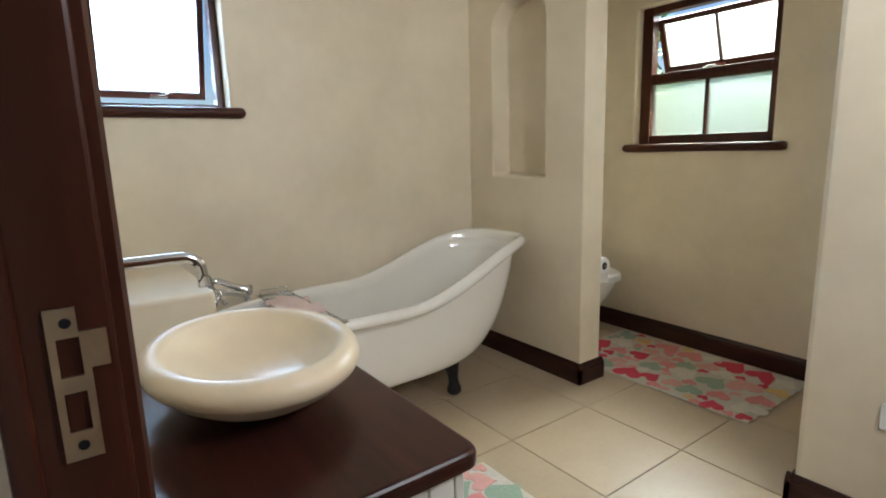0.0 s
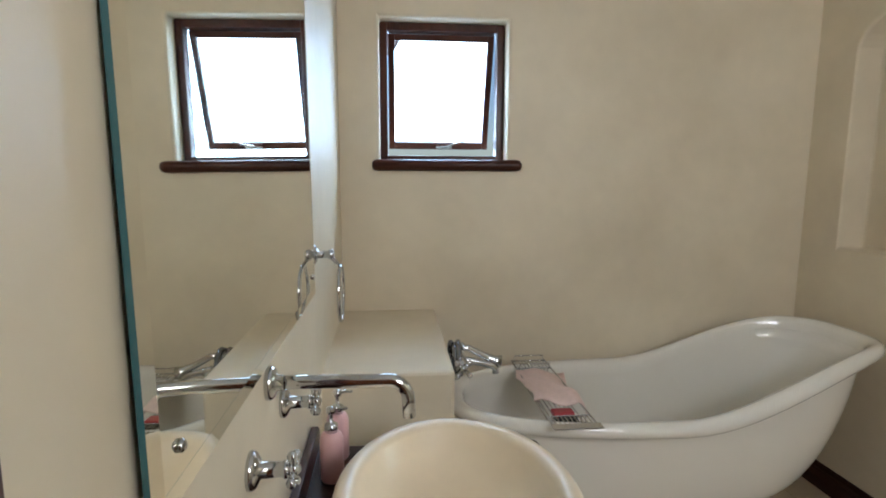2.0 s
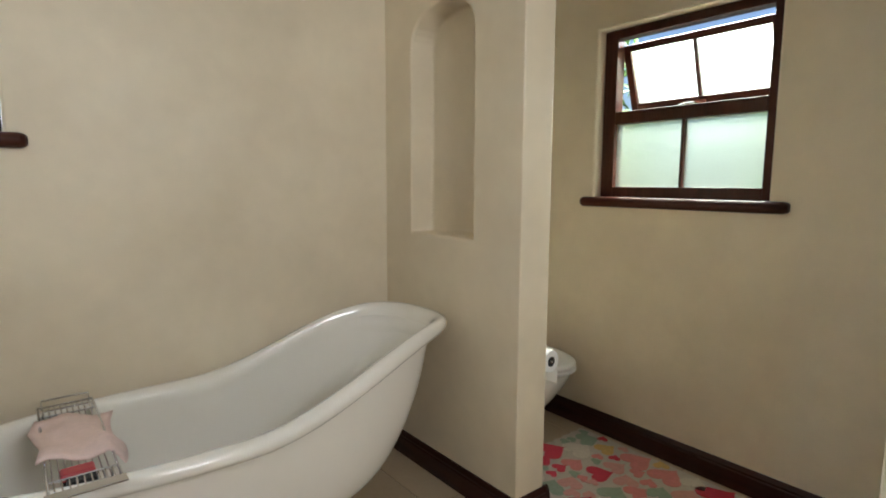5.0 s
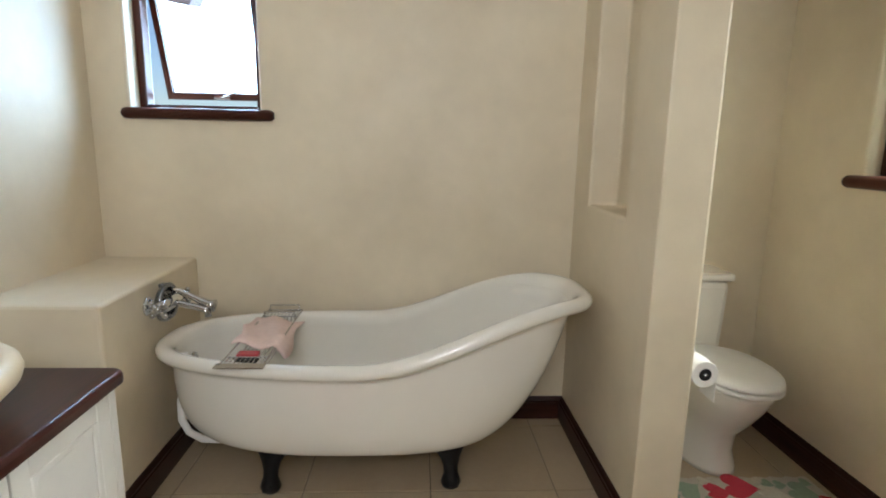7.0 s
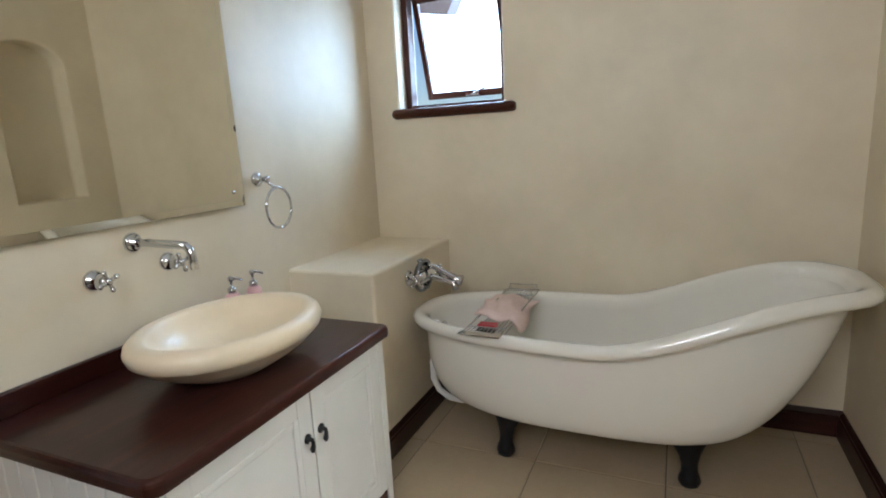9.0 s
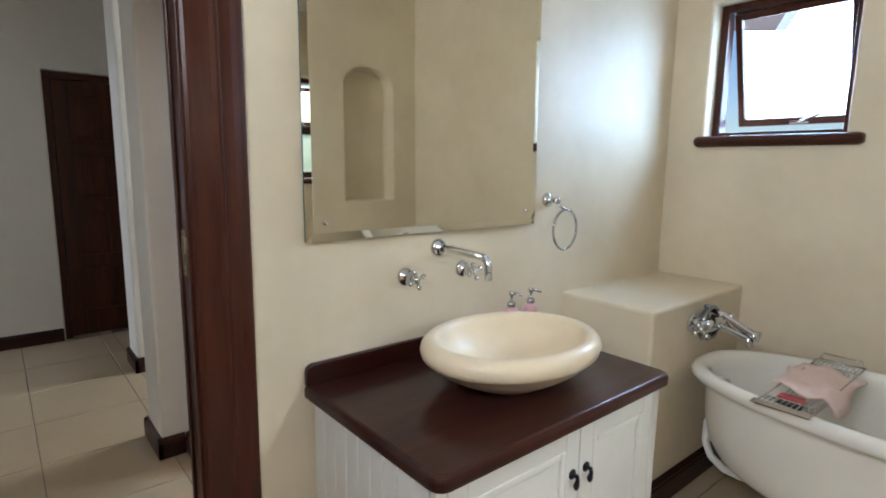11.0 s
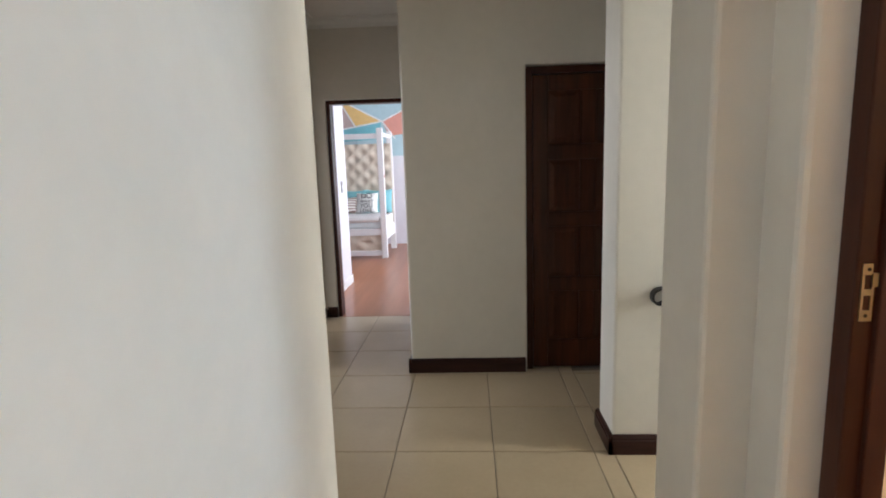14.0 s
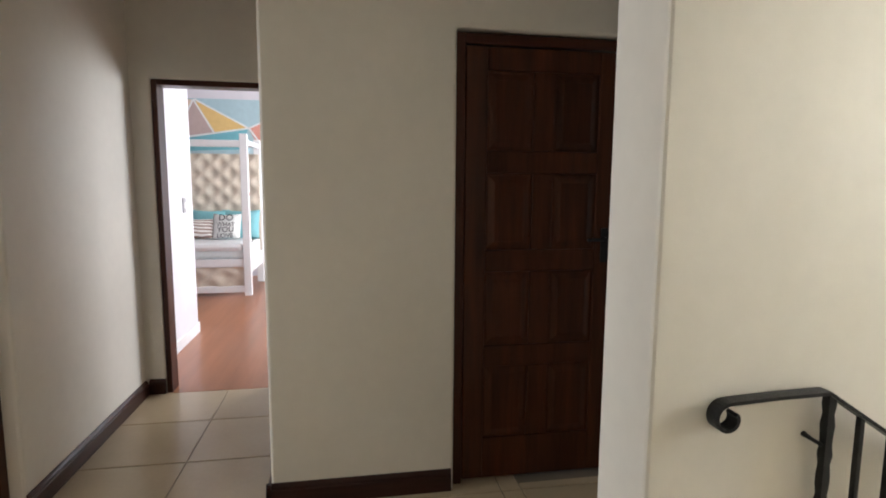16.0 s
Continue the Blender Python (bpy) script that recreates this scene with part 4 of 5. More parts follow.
def mirror_ring(i, back):
    return [(glass_x(y, z) - back, y, z) for y, z in ((ya + i, za + i), (yb - i, za + i), (yb - i, zb - i), (ya + i, zb - i))]


part("glass_edge", loft(bmesh.new(), [mirror_ring(0, 0.0075), mirror_ring(0, 0.0015)], True, False), EDGE, mir, "green glass edge")
part("bevel", loft(bmesh.new(), [mirror_ring(0, 0.0014), mirror_ring(0.024, 0.0)], False, False), MIRROR, mir, "bevelled mirror border")
part("silvered_glass", loft(bmesh.new(), [mirror_ring(0.0242, 0.0001), mirror_ring(0.05, 0.0001)], False, True), MIRROR, mir)
for y in (0.883, 1.752):
    for z in (1.226, 2.14):
        part("screw_cap", lathe(bmesh.new(), [(0.007, 0), (0.007, 0.003), (0.004, 0.006)], pose(glass_x(y, z), y, z, 0, 90), 14), CHROME, mir, smooth=True)
        part("spacer", tube(bmesh.new(), [(0.0, y, z), (glass_x(y, z) - 0.0076, y, z)], 0.006, 10), CHROME, mir)

# towel ring
tr = thing("towel_ring", "chrome towel ring fixed to the wall beside the mirror", "towel ring")
bm = lathe(bmesh.new(), [(0.029, 0), (0.029, 0.01), (0.022, 0.015), (0.012, 0.018), (0.01, 0.045), (0.015, 0.05), (0.015, 0.058), (0.01, 0.064)], pose(0.0, 1.905, 1.262, 0, 90), 20)
tube(bm, [(0.05, 1.905, 1.262), (0.064, 1.91, 1.243), (0.074, 1.922, 1.229), (0.078, 1.933, 1.227)], 0.006, 10)
part("bracket", bm, CHROME, tr, smooth=True)
part("ring", tube(bmesh.new(), [(0.078, 1.933 + 0.075 * math.cos(2 * math.pi * i / 40), 1.144 + 0.082 * math.sin(2 * math.pi * i / 40)) for i in range(40)], 0.0055, 10, True), CHROME, tr, smooth=True)


def toilet():
    t = thing("toilet", "white ceramic close-coupled toilet with the lid down", "toilet")
    cx = 2.86
    n = 40

    def oval(w, yb, yf, z, sq=0.85):
        cy, ry = (yb + yf) / 2, (yb - yf) / 2
        out = []
        for i in range(n):
            a = 2 * math.pi * i / n
            c, s = math.cos(a), math.sin(a)
            out.append(Vector((cx + w * math.copysign(abs(c) ** sq, c) * (1 - 0.12 * max(0, -s)), cy + ry * math.copysign(abs(s) ** sq, s), z)))
        return out

    bm = loft(bmesh.new(), [oval(w, yb, yf, z) for w, yb, yf, z in ((0.125, 2.74, 2.32, 0.0), (0.123, 2.74, 2.325, 0.02), (0.108, 2.73, 2.345, 0.1), (0.108, 2.73, 2.325, 0.19), (0.135, 2.75, 2.25, 0.27), (0.168, 2.77, 2.185, 0.36), (0.18, 2.79, 2.15, 0.425), (0.182, 2.79, 2.145, 0.445), (0.162, 2.78, 2.165, 0.451))])
    part("pan", bm, CERAMIC, t, smooth=True)
    bm = loft(bmesh.new(), [oval(w, 2.6, yf, z, 0.9) for w, yf, z in ((0.145, 2.165, 0.4515), (0.15, 2.16, 0.454), (0.186, 2.118, 0.458), (0.186, 2.118, 0.471), (0.179, 2.125, 0.475))])
    part("seat", bm, PLASTIC, t, smooth=True)
    bm = loft(bmesh.new(), [oval(w, 2.6, yf, z, 0.9) for w, yf, z in ((0.145, 2.165, 0.4755), (0.15, 2.16, 0.479), (0.184, 2.119, 0.482), (0.183, 2.121, 0.494), (0.168, 2.138, 0.503), (0.1, 2.2, 0.507))])
    part("lid", bm, PLASTIC, t, smooth=True)
    bm = boxes((cx - 0.15, cx + 0.135, 2.645, 2.85, 0.405, 0.80))
    for v in bm.verts:
        if v.co.z < 0.5:
            v.co.x = cx + (v.co.x - cx) * 0.85
    part("cistern", bm, CERAMIC, t, bevel=0.03)
    part("cistern_lid", boxes((cx - 0.16, cx + 0.145, 2.63, 2.855, 0.803, 0.842)), CERAMIC, t, bevel=0.014)
    bm = lathe(bmesh.new(), [(0.012, 0), (0.012, 0.01), (0.006, 0.012)], pose(cx - 0.12, 2.645, 0.56, 90), 14)
    tube(bm, [(cx - 0.12, 2.632, 0.56), (cx - 0.1, 2.626, 0.558), (cx - 0.06, 2.626, 0.55)], 0.006)
    part("flush_lever", bm, CHROME, t, "chrome flush lever", smooth=True)
    for dx in (-0.07, 0.07):
        part("hinge", tube(bmesh.new(), [(cx + dx - 0.02, 2.605, 0.48), (cx + dx + 0.02, 2.605, 0.48)], 0.011, 10), PLASTIC, t, smooth=True)


toilet()

rh = thing("toilet_roll", "white paper roll on a chrome holder fixed to the partition", "toilet roll")
bm = lathe(bmesh.new(), [(0.022, -0.05), (0.046, -0.05), (0.048, -0.047), (0.048, 0.047), (0.046, 0.05), (0.022, 0.05)], pose(2.505, 1.995, 0.645, 90), 28, False, False)
part("paper", bm, PAPER, rh, smooth=False)
# black-capped core: the shade inside the hollow roll, put into the colour
part("tube_core", lathe(bmesh.new(), [(0.0222, -0.0505), (0.0222, 0.0505)], pose(2.505, 1.995, 0.645, 90), 20, False, True), BLACK, rh)
bm = boxes((2.5465, 2.549, 1.947, 2.043, 0.54, 0.64))
part("loose_sheet", bm, PAPER, rh)
bm = tube(bmesh.new(), [(2.447, 2.085, 0.67), (2.5, 2.085, 0.67), (2.505, 2.083, 0.66), (2.505, 2.08, 0.645), (2.505, 1.94, 0.645)], 0.005)
part("holder", bm, CHROME, rh, "chrome roll holder", smooth=True)

sk = thing("wall_socket", "small white wall socket plate near the shower wall", "socket")
part("plate", boxes((2.07, 2.0795, 0.44, 0.53, 0.40, 0.49)), PLASTIC, sk, bevel=0.003)
part("switch", boxes((2.066, 2.0698, 0.455, 0.475, 0.44, 0.455)), PLASTIC, sk)


def rug(x0, x1, y0, y1, seed, label, colours, n):
    t = thing("bath_mat", label, "mat", group="heart mats")
    rnd = random.Random(seed)
    bm = bmesh.new()
    k = 30
    top = []
    for i in range(k + 1):
        top.append((x0 + (x1 - x0) * i / k, y0 + 0.006 * math.sin(i * 1.7)))
    for i in range(k + 1):
        top.append((x1 - (x1 - x0) * i / k, y1 + 0.006 * math.sin(i * 2.1)))
    loft(bm, [[(x, y, 0.0008) for x, y in top], [(x, y, 0.009) for x, y in top]])
    base = part("woven_base", bm, RUGBASE, t)
    placed = []
    tries = 0
    while len(placed) < n and tries < 6000:
        tries += 1
        s = rnd.choice((0.105, 0.095, 0.085, 0.085, 0.07, 0.06)) if tries < 500 else rnd.choice((0.06, 0.05, 0.04, 0.03))
        x, y = rnd.uniform(x0 + s * 0.75, x1 - s * 0.75), rnd.uniform(y0 + s * 0.75, y1 - s * 0.75)
        if any((x - a) ** 2 + (y - b) ** 2 < ((s + c) * 0.8) ** 2 for a, b, c in placed):
            continue
        placed.append((x, y, s))
        turn = rnd.uniform(-0.7, 0.7) + math.pi / 2
        pts = []
        for q in range(26):
            a = 2 * math.pi * q / 26
            hx = 16 * math.sin(a) ** 3 / 16
            hy = (13 * math.cos(a) - 5 * math.cos(2 * a) - 2 * math.cos(3 * a) - math.cos(4 * a)) / 16
            pts.append((x + s * (hx * math.cos(turn) - hy * math.sin(turn)), y + s * (hx * math.sin(turn) + hy * math.cos(turn))))
        bm = loft(bmesh.new(), [[(*p, 0.0085) for p in pts], [(*p, 0.0115) for p in pts]])
        part("heart", bm, rnd.choice(colours), base)


rug(2.53, 3.22, 1.12, 2.3, 3, "woven bath mat with red and pastel hearts by the toilet", [RUG[0], RUG[0], RUG[1], RUG[1], RUG[2], RUG[2], RUG[3], RUG[4], RUG[4], RUG[5]], 75)
rug(0.73, 1.345, 0.8, 1.66, 8, "woven bath mat with pastel hearts by the vanity", [RUG[1], RUG[6], RUG[2], RUG[5], RUG[4]], 40)

# ---------------------------------------------------------------- hall things


def stair_rail():
    t = thing("stair_rail", "black wrought-iron stair rail with a scrolled end", "railing", pose(0, 0, 0.017))
    x = -2.458
    scroll = []
    for i in range(22):
        a = radians(90 + 300 * i / 21)
        r = 0.042 * (1 - 0.45 * i / 21)
        scroll.append((x, 0.988 + r * math.cos(a), 0.826 - 0.042 + r * math.sin(a)))
    pts = scroll[::-1] + [(x, 1.13, 0.833), (x, 1.285, 0.836)]
    bm = bmesh.new()
    loft(bm, [[Vector(p) + o for o in off] for p, off in ((p, [Vector((dx, 0, 0)) + nn * dz for dx, dz in ((-0.02, -0.005), (0.02, -0.005), (0.02, 0.005), (-0.02, 0.005))]) for p, nn in ((pts[i], (Vector((0, -(pts[min(i + 1, len(pts) - 1)][2] - pts[max(i - 1, 0)][2]), pts[min(i + 1, len(pts) - 1)][1] - pts[max(i - 1, 0)][1]))).normalized()) for i in range(len(pts))))])
    part("handrail", bm, IRON, t, smooth=False)
    slope = 0.64
    bm = bmesh.new()
    loft(bm, [[(x - 0.02, y, z - 0.006), (x + 0.02, y, z - 0.006), (x + 0.02, y, z + 0.005), (x - 0.02, y, z + 0.005)] for y, z in ((1.285, 0.836), (3.6, 0.836 - slope * 2.315))])
    part("sloping_handrail", bm, IRON, t)
    bm = bmesh.new()
    rows = []
    for i in range(30):
        z = 0.828 - 0.83 * i / 29
        s = 0.0112 + 0.0016 * math.sin(i * 2.4)
        rows.append([(x - s, 1.3 - s, z), (x + s, 1.3 - s, z), (x + s, 1.3 + s, z), (x - s, 1.3 + s, z)])
    loft(bm, rows)
    part("post", bm, IRON, t, "hammered iron post")
    part("wall_bracket", tube(bmesh.new(), [(x - 0.02, 1.245, 0.712), (x - 0.01, 1.265, 0.698), (x, 1.292, 0.682)], [0.008, 0.0055, 0.006], 8), IRON, t)
    for k in range(1, 16):
        y = 1.3 + 0.105 * k
        zt = 0.836 - slope * (y - 1.285)
        part("baluster", boxes((x - 0.008, x + 0.008, y - 0.008, y + 0.008, zt - 0.85, zt - 0.004)), IRON, t, bevel=0.002)


stair_rail()
st = thing("staircase", "tiled stair flight going down beside the wall", "stairs", kind="structure")
for k in range(8):
    part("step", boxes((-2.505, -1.515, 1.26 + 0.27 * k, 1.26 + 0.27 * (k + 1) + (0.5 if k == 7 else 0), -1.6, -0.175 * (k + 1))), TILE, st)

tagged(part("baseboard", boxes((-6.55, -5.14, -1.389, -1.375, 0.001, 0.1)), WHITEWOOD, bevel=0.004), "white painted baseboard in the bedroom", "baseboard", kind="structure")
sw = thing("light_switch", "grey light switch plate on the white bedroom wall", "switch")
part("plate", boxes((-6.31, -6.23, -1.389, -1.381, 1.14, 1.27)), plain("grey_plate", (0.35, 0.34, 0.36), 0.4), sw, bevel=0.003)
part("rocker", boxes((-6.285, -6.255, -1.381, -1.377, 1.18, 1.23)), PLASTIC, sw, bevel=0.002)


def bed():
    t = thing("canopy_bed", "white four-poster day bed with beige tufted back panel", "bed", pose(0.22, 0.06, 0))
    xf, xb, y1, y0 = -8.44, -9.42, -1.25, -3.2
    for x in (xf, xb):
        for y in (y0, y1):
            part("post", boxes((x - 0.07, x, y - 0.09, y, 0, 2.0)), WHITEWOOD, t, bevel=0.006)
    part("tag", boxes((xf - 0.04, xf - 0.02, y1 - 0.0002, y1 + 0.004, 1.25, 1.29)), RED, t, "small red tag")
    part("front_rail", boxes((xf - 0.06, xf - 0.012, y0, y1 - 0.09, 0.36, 0.46)), WHITEWOOD, t, bevel=0.005)
    part("base_rail", boxes((xf - 0.06, xf - 0.012, y0, y1 - 0.09, 0.04, 0.12)), WHITEWOOD, t, bevel=0.005)
    part("end_rail", boxes((xb, xf - 0.07, y1 - 0.06, y1 - 0.01, 0.28, 0.46)), WHITEWOOD, t, bevel=0.005)
    part("top_rail", boxes((xf - 0.06, xf - 0.012, y0, y1 - 0.09, 1.84, 1.92)), WHITEWOOD, t, bevel=0.005)
    part("top_rail", boxes((xb - 0.06, xb - 0.012, y0, y1 - 0.09, 1.9, 1.96)), WHITEWOOD, t, bevel=0.005)
    part("top_rail", boxes((xb, xf - 0.07, y1 - 0.07, y1 - 0.02, 1.88, 1.94)), WHITEWOOD, t, bevel=0.005)

    def tufted(name, ya, yb, za, zb, x, du, dv):
        bm = bmesh.new()
        nu, nv = int((yb - ya) / 0.028), int((zb - za) / 0.028)
        g = []
        for i in range(nu + 1):
            row = []
            for j in range(nv + 1):
                y, z = ya + (yb - ya) * i / nu, za + (zb - za) * j / nv
                u, v = (y - ya) / du, (z - za) / dv
                p = abs(math.cos(math.pi * (u + v))) * abs(math.cos(math.pi * (u - v)))
                row.append(bm.verts.new((x - 0.05 * p ** 1.5 * 0.7, y, z)))
            g.append(row)
        for i in range(nu):
            for j in range(nv):
                bm.faces.new((g[i][j], g[i + 1][j], g[i + 1][j + 1], g[i][j + 1]))
        box(bm, x - 0.09, x - 0.052, ya, yb, za, zb)
        return part(name, bm, TUFT, t, "beige button-tufted upholstery", smooth=True)

    tufted("back_panel", y0, y1 - 0.02, 0.46, 1.80, xb + 0.07, 0.24, 0.24)
    tufted("front_panel", y0, y1 - 0.09, 0.12, 0.36, xf - 0.02, 0.36, 0.24)
    part("mattress", boxes((xb + 0.09, xf - 0.03, y0, y1 - 0.03, 0.46, 0.60)), BEDDING, t, bevel=0.04)
    part("duvet", boxes((xb + 0.2, xf + 0.0, y0, y1 - 0.1, 0.56, 0.66)), plain("white_duvet", (0.8, 0.81, 0.82), 0.9, 0, 0.08, 20, 0.4), t, bevel=0.045)
    part("throw", boxes((xb + 0.3, xf - 0.1, y1 - 0.06, y1 + 0.012, 0.3, 0.655)), plain("white_throw", (0.8, 0.8, 0.8), 0.9, 0, 0.1, 30, 0.4), t, bevel=0.02)


bed()


def pillow(name, label, c, w, h, th, m, mat):
    bm = bmesh.new()
    n = 14
    sides = []
    for s in (1, -1):
        g = []
        for i in range(n + 1):
            row = []
            for j in range(n + 1):
                u, v = i / n * 2 - 1, j / n * 2 - 1
                puff = (max(0.0, 1 - abs(u) ** 2.4) * max(0.0, 1 - abs(v) ** 2.4)) ** 0.55
                pinch = 1 - 0.06 * (1 - abs(u)) * abs(v) ** 3
                row.append(bm.verts.new((s * th * puff, u * w / 2 * (1 - 0.05 * (1 - v * v)), v * h / 2 * (1 - 0.05 * (1 - u * u)) * pinch)))
            g.append(row)
        for i in range(n):
            for j in range(n):
                bm.faces.new((g[i][j], g[i + 1][j], g[i + 1][j + 1], g[i][j + 1]))
    bmesh.ops.remove_doubles(bm, verts=bm.verts, dist=1e-4)
    ob = part(name, bm, mat, smooth=True)
    ob.matrix_world = pose(*c) @ m
    return tagged(ob, label, "pillow")


for y in (-2.29, -1.84, -1.44):
    pillow("pillow", "teal cushion leaning on the tufted bed back", (-8.98, y, 0.84), 0.5, 0.42, 0.08, pose(0, 0, 0, 0, -18), TEAL)
stripe, tt, pp = nodes_of("striped_cushion")
co, _ = local(tt)
wv = tt.nodes.new("ShaderNodeTexWave")
wv.inputs["Scale"].default_value, wv.inputs["Distortion"].default_value = 7, 3.5
wv.bands_direction = "Z"
tt.links.new(co, wv.inputs[0])
tt.links.new(ramp(tt, wv.outputs[1], [(0.35, (0.3, 0.2, 0.17)), (0.55, (0.8, 0.76, 0.72))]), pp.inputs["Base Color"])
pillow("cushion", "white cushion with brown wavy stripes on the bed", (-8.78, -1.94, 0.80), 0.42, 0.3, 0.07, pose(0, 0, 0, 0, -28), stripe)
word = pillow("word_cushion", "white cushion lettered in black on the bed", (-8.78, -1.58, 0.83), 0.36, 0.36, 0.07, pose(0, 0, 0, 0, -24), PLASTIC)
for k, (s, size) in enumerate((("DO", 0.12), ("WHAT", 0.075), ("YOU", 0.1), ("LOVE", 0.085))):
    cu = bpy.data.curves.new("lettering", "FONT")
    cu.body, cu.size, cu.align_x, cu.extrude = s, size, "CENTER", 0.002
    cu.materials.append(INK)
    ob = new("lettering", cu)
    ob.parent = word
    ob.matrix_local = pose(0.072, 0, 0.06 - 0.08 * k, 90, 0, 90)

# mural: painted triangles on the far wall, thin raised paint edges
mu = thing("wall_mural", "pastel geometric triangles painted on the bedroom wall", "mural", kind="structure")
xm = -9.749


def tri(colour, pts, lift):
    bm = loft(bmesh.new(), [[(xm + d, y, z) for y, z in pts] for d in (0.0, lift)])
    part("painted_triangle", bm, MURAL[colour], mu)


tri("blue", [(-3.6, 2.62), (0.6, 2.62), (0.6, 1.6), (-3.6, 1.6)], 0.003)
tri("peach", [(-2.62, 2.62), (-2.2, 2.6), (-2.42, 2.08), (-2.7, 1.95)], 0.006)
tri("coral", [(-2.7, 2.62), (-2.24, 2.62), (-2.7, 2.46)], 0.009)
tri("mauve", [(-2.18, 2.58), (-2.44, 2.08), (-1.92, 2.12)], 0.0065)
tri("yellow", [(-2.16, 2.6), (-1.9, 2.13), (-1.44, 2.22)], 0.0072)
tri("teal", [(-2.5, 2.04), (-1.44, 2.2), (-1.5, 1.9), (-2.5, 1.86)], 0.0066)
tri("coral", [(-1.42, 2.2), (-0.9, 2.45), (-0.9, 2.0), (-1.3, 1.95)], 0.0076)
for a, b in (((-2.18, 2.6), (-2.46, 2.06)), ((-2.18, 2.6), (-1.9, 2.12)), ((-2.17, 2.61), (-1.42, 2.21)), ((-2.52, 2.03), (-1.42, 2.21)), ((-1.42, 2.21), (-0.9, 2.46)), ((-1.42, 2.21), (-1.2, 1.9))):
    d = Vector((0, b[0] - a[0], b[1] - a[1])).normalized()
    nrm = Vector((0, -d.z, d.y)) * 0.012
    A, B = Vector((xm, *a)), Vector((xm, *b))
    bm = loft(bmesh.new(), [[p + Vector((dx, 0, 0)) for p in (A + nrm, B + nrm, B - nrm, A - nrm)] for dx in (0.0, 0.0115)])
    part("white_line", bm, WHITEWOOD, mu)

# play room clutter
tub = thing("toy_tub", "bright green plastic tub on the play room floor", "tub")
part("shell", lathe(bmesh.new(), [(0.14, 0.0), (0.2, 0.24), (0.215, 0.25), (0.2, 0.255), (0.19, 0.24), (0.13, 0.02)], pose(-5.62, -2.92, 0.0), 24), GREEN, tub, smooth=True)
tb = thing("toy_box", "tan wooden box behind the green tub", "box")
part("sides", boxes((-6.0, -5.7, -3.45, -3.1, 0.0, 0.38)), CARD, tb, bevel=0.006)
part("lid", boxes((-6.01, -5.69, -3.46, -3.09, 0.381, 0.4)), CARD, tb, bevel=0.004)

# ---------------------------------------------------------------- outside


def bush(name, label, c, r, n, seed):
    t = thing(name, label, "shrub")
    rnd = random.Random(seed)
    bm = bmesh.new()
    for k in range(5):
        a = rnd.uniform(0, 6.28)
        tube(bm, [(c[0], c[1], -1.62), (c[0] + 0.1 * math.cos(a), c[1] + 0.1 * math.sin(a), -0.4), (c[0] + 0.4 * r[0] * math.cos(a), c[1] + 0.4 * r[1] * math.sin(a), c[2])], [0.04, 0.03, 0.012], 7)
    part("trunk", bm, BARK, t)
    verts, faces = [], []
    for i in range(n):
        while True:
            q = Vector((rnd.uniform(-1, 1), rnd.uniform(-1, 1), rnd.uniform(-1, 1)))
            if 0.3 < q.length < 1 and noise.noise(q * 2.5 + Vector((seed, 0, 0))) > -0.12:
                break
        p = Vector((c[0] + q.x * r[0], c[1] + q.y * r[1], c[2] + q.z * r[2]))
        m = Euler((rnd.uniform(0, 6.3), rnd.uniform(0, 6.3), rnd.uniform(0, 6.3))).to_matrix()
        s = rnd.uniform(0.03, 0.065)
        b = len(verts)
        for v in ((-1, 0, 0), (-0.2, 0.42, 0.1), (0.5, 0.35, 0.05), (1.1, 0, -0.1), (0.5, -0.35, 0.05), (-0.2, -0.42, 0.1)):
            verts.append(p + m @ Vector(v) * s)
        faces += [(b, b + 1, b + 2, b + 3), (b, b + 3, b + 4, b + 5)]
    me = bpy.data.meshes.new("crown")
    me.from_pydata(verts, [], faces)
    me.materials.append(LEAVES)
    ob = new("crown", me)
    ob.parent = t


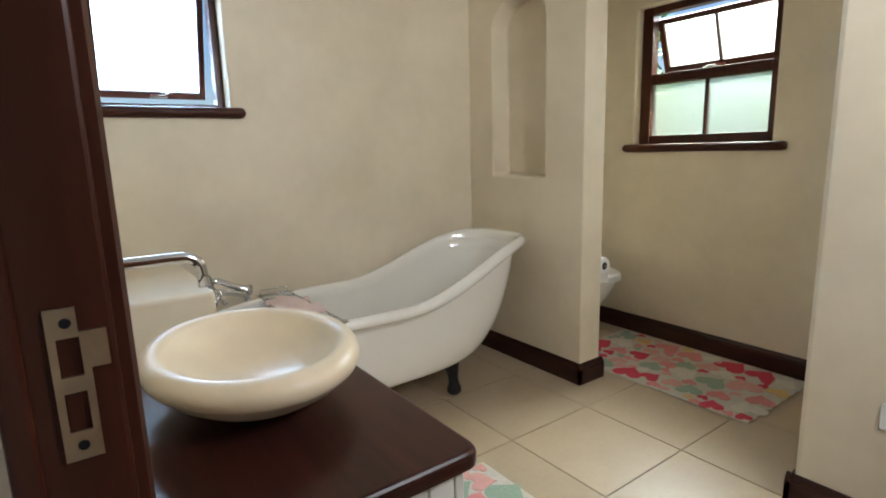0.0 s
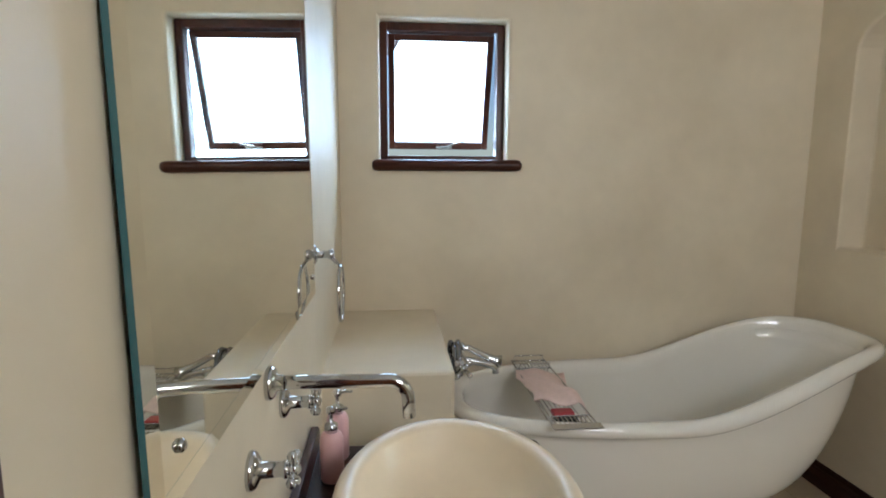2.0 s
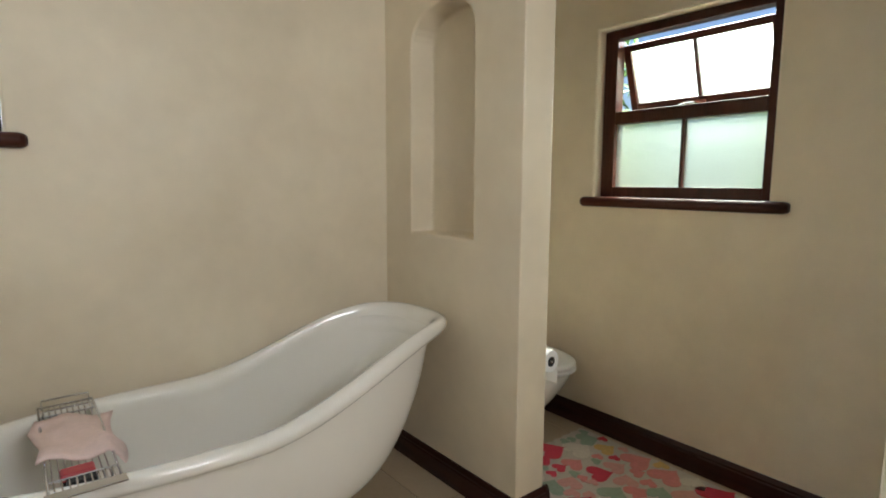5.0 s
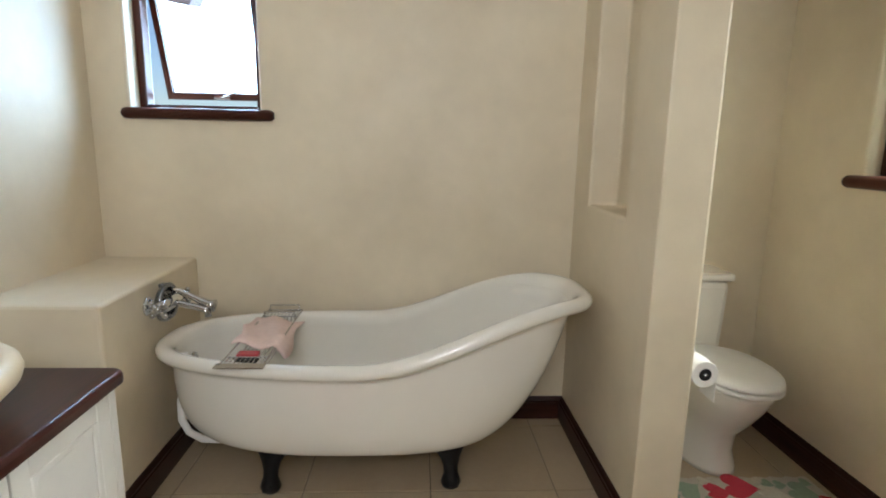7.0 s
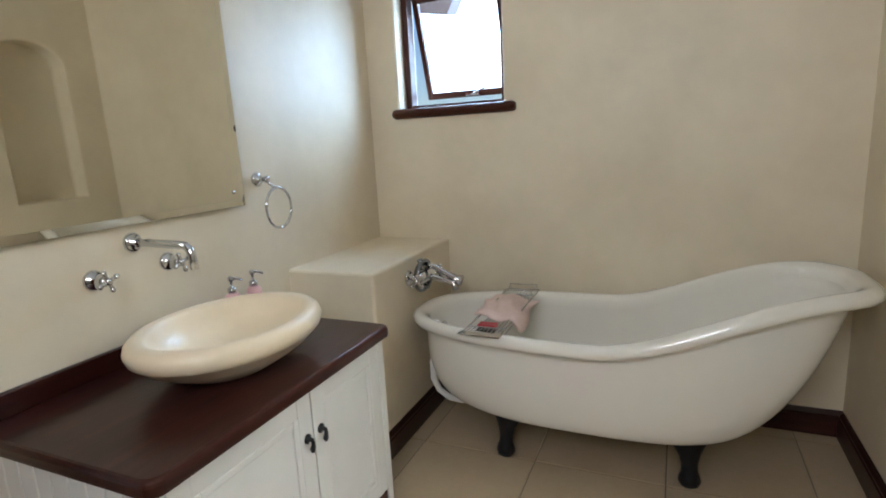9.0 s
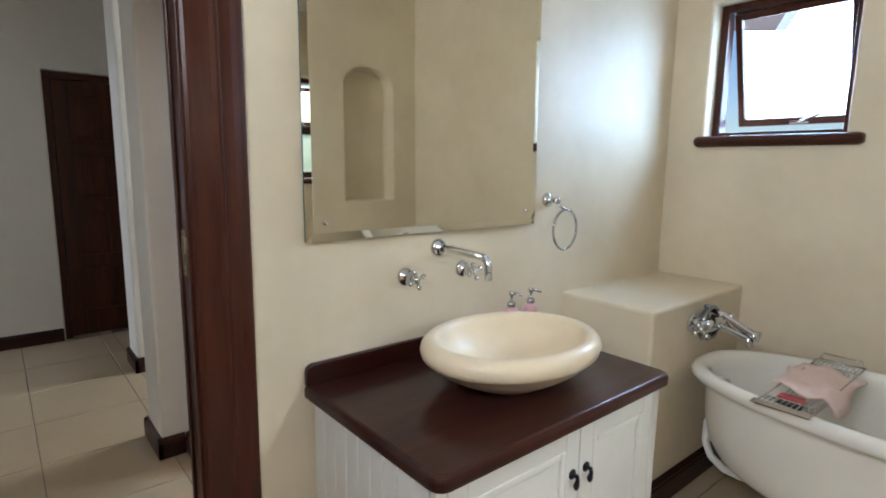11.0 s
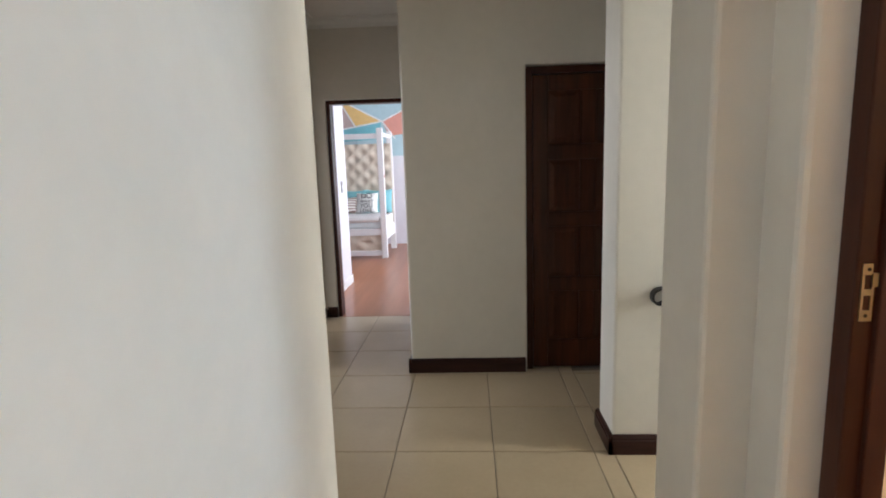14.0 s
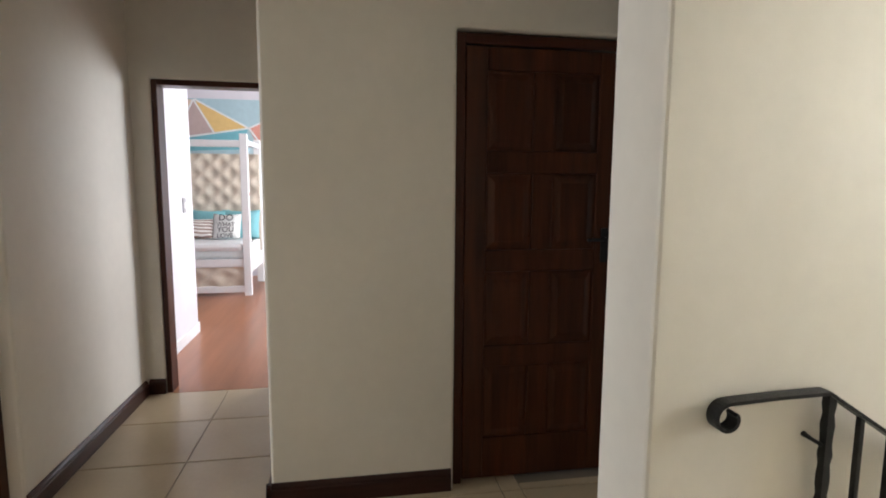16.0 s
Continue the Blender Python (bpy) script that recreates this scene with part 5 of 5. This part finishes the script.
bush("garden_shrub", "leafy green shrub outside the frosted window", (4.35, 3.12, 1.6), (0.35, 0.42, 1.3), 1500, 2)
bush("garden_shrub", "leafy green shrub outside the frosted window", (4.4, 1.55, 1.4), (0.35, 0.36, 1.2), 1300, 4)
ea = thing("roof_eave", "dark roof eave of the house outside the window", "eave")
bm = bmesh.new()
loft(bm, [[(0.02, 3.45, 2.175), (0.24, 3.45, 2.135), (0.24, 3.62, 2.165), (0.02, 3.62, 2.205)], [(0.02, 3.45, 2.3), (0.3, 3.45, 2.24), (0.3, 3.62, 2.27), (0.02, 3.62, 2.33)]])
part("fascia", bm, ROOFING, ea)
part("rafter", boxes((0.04, 0.1, 3.09, 3.5, 2.31, 2.36)), ROOFING, ea)

# ---------------------------------------------------------------- floor tiles


def tile_floor(parent, rects, x0, y0, s=0.5, gap=0.005):
    shared = None
    for rx0, rx1, ry0, ry1 in rects:
        i0, i1 = math.floor((rx0 - x0) / s), math.ceil((rx1 - x0) / s)
        j0, j1 = math.floor((ry0 - y0) / s), math.ceil((ry1 - y0) / s)
        for i in range(i0, i1):
            for j in range(j0, j1):
                a, b = max(x0 + i * s, rx0) + gap / 2, min(x0 + (i + 1) * s, rx1) - gap / 2
                c, d = max(y0 + j * s, ry0) + gap / 2, min(y0 + (j + 1) * s, ry1) - gap / 2
                if b - a < 0.01 or d - c < 0.01:
                    continue
                w, h = (b - a) / 2, (d - c) / 2
                full = abs(w * 2 - s + gap) < 1e-6 and abs(h * 2 - s + gap) < 1e-6
                if full and shared is not None:
                    me = shared
                else:
                    e = 0.003
                    bm = loft(bmesh.new(), [[(-w, -h, -0.006), (w, -h, -0.006), (w, h, -0.006), (-w, h, -0.006)], [(-w, -h, -0.002), (w, -h, -0.002), (w, h, -0.002), (-w, h, -0.002)], [(-w + e, -h + e, 0.0), (w - e, -h + e, 0.0), (w - e, h - e, 0.0), (-w + e, h - e, 0.0)]])
                    me = mesh_of("tile", bm, TILE)
                    if full:
                        shared = me
                ob = new("tile", me)
                ob.parent = parent
                ob.location = ((a + b) / 2, (c + d) / 2, 0)


tile_floor(floor_bath, [(0.005, 3.28, -0.42, 2.86)], 0.524, 0.152, 0.523)
tile_floor(floor_hall, [(-4.99, -0.134, -1.31, 0.80), (-2.49, -1.515, 0.80, 1.25), (-3.565, -2.76, 0.80, 2.1), (-1.236, -0.16, 0.80, 2.62)], -0.01, 0.205)
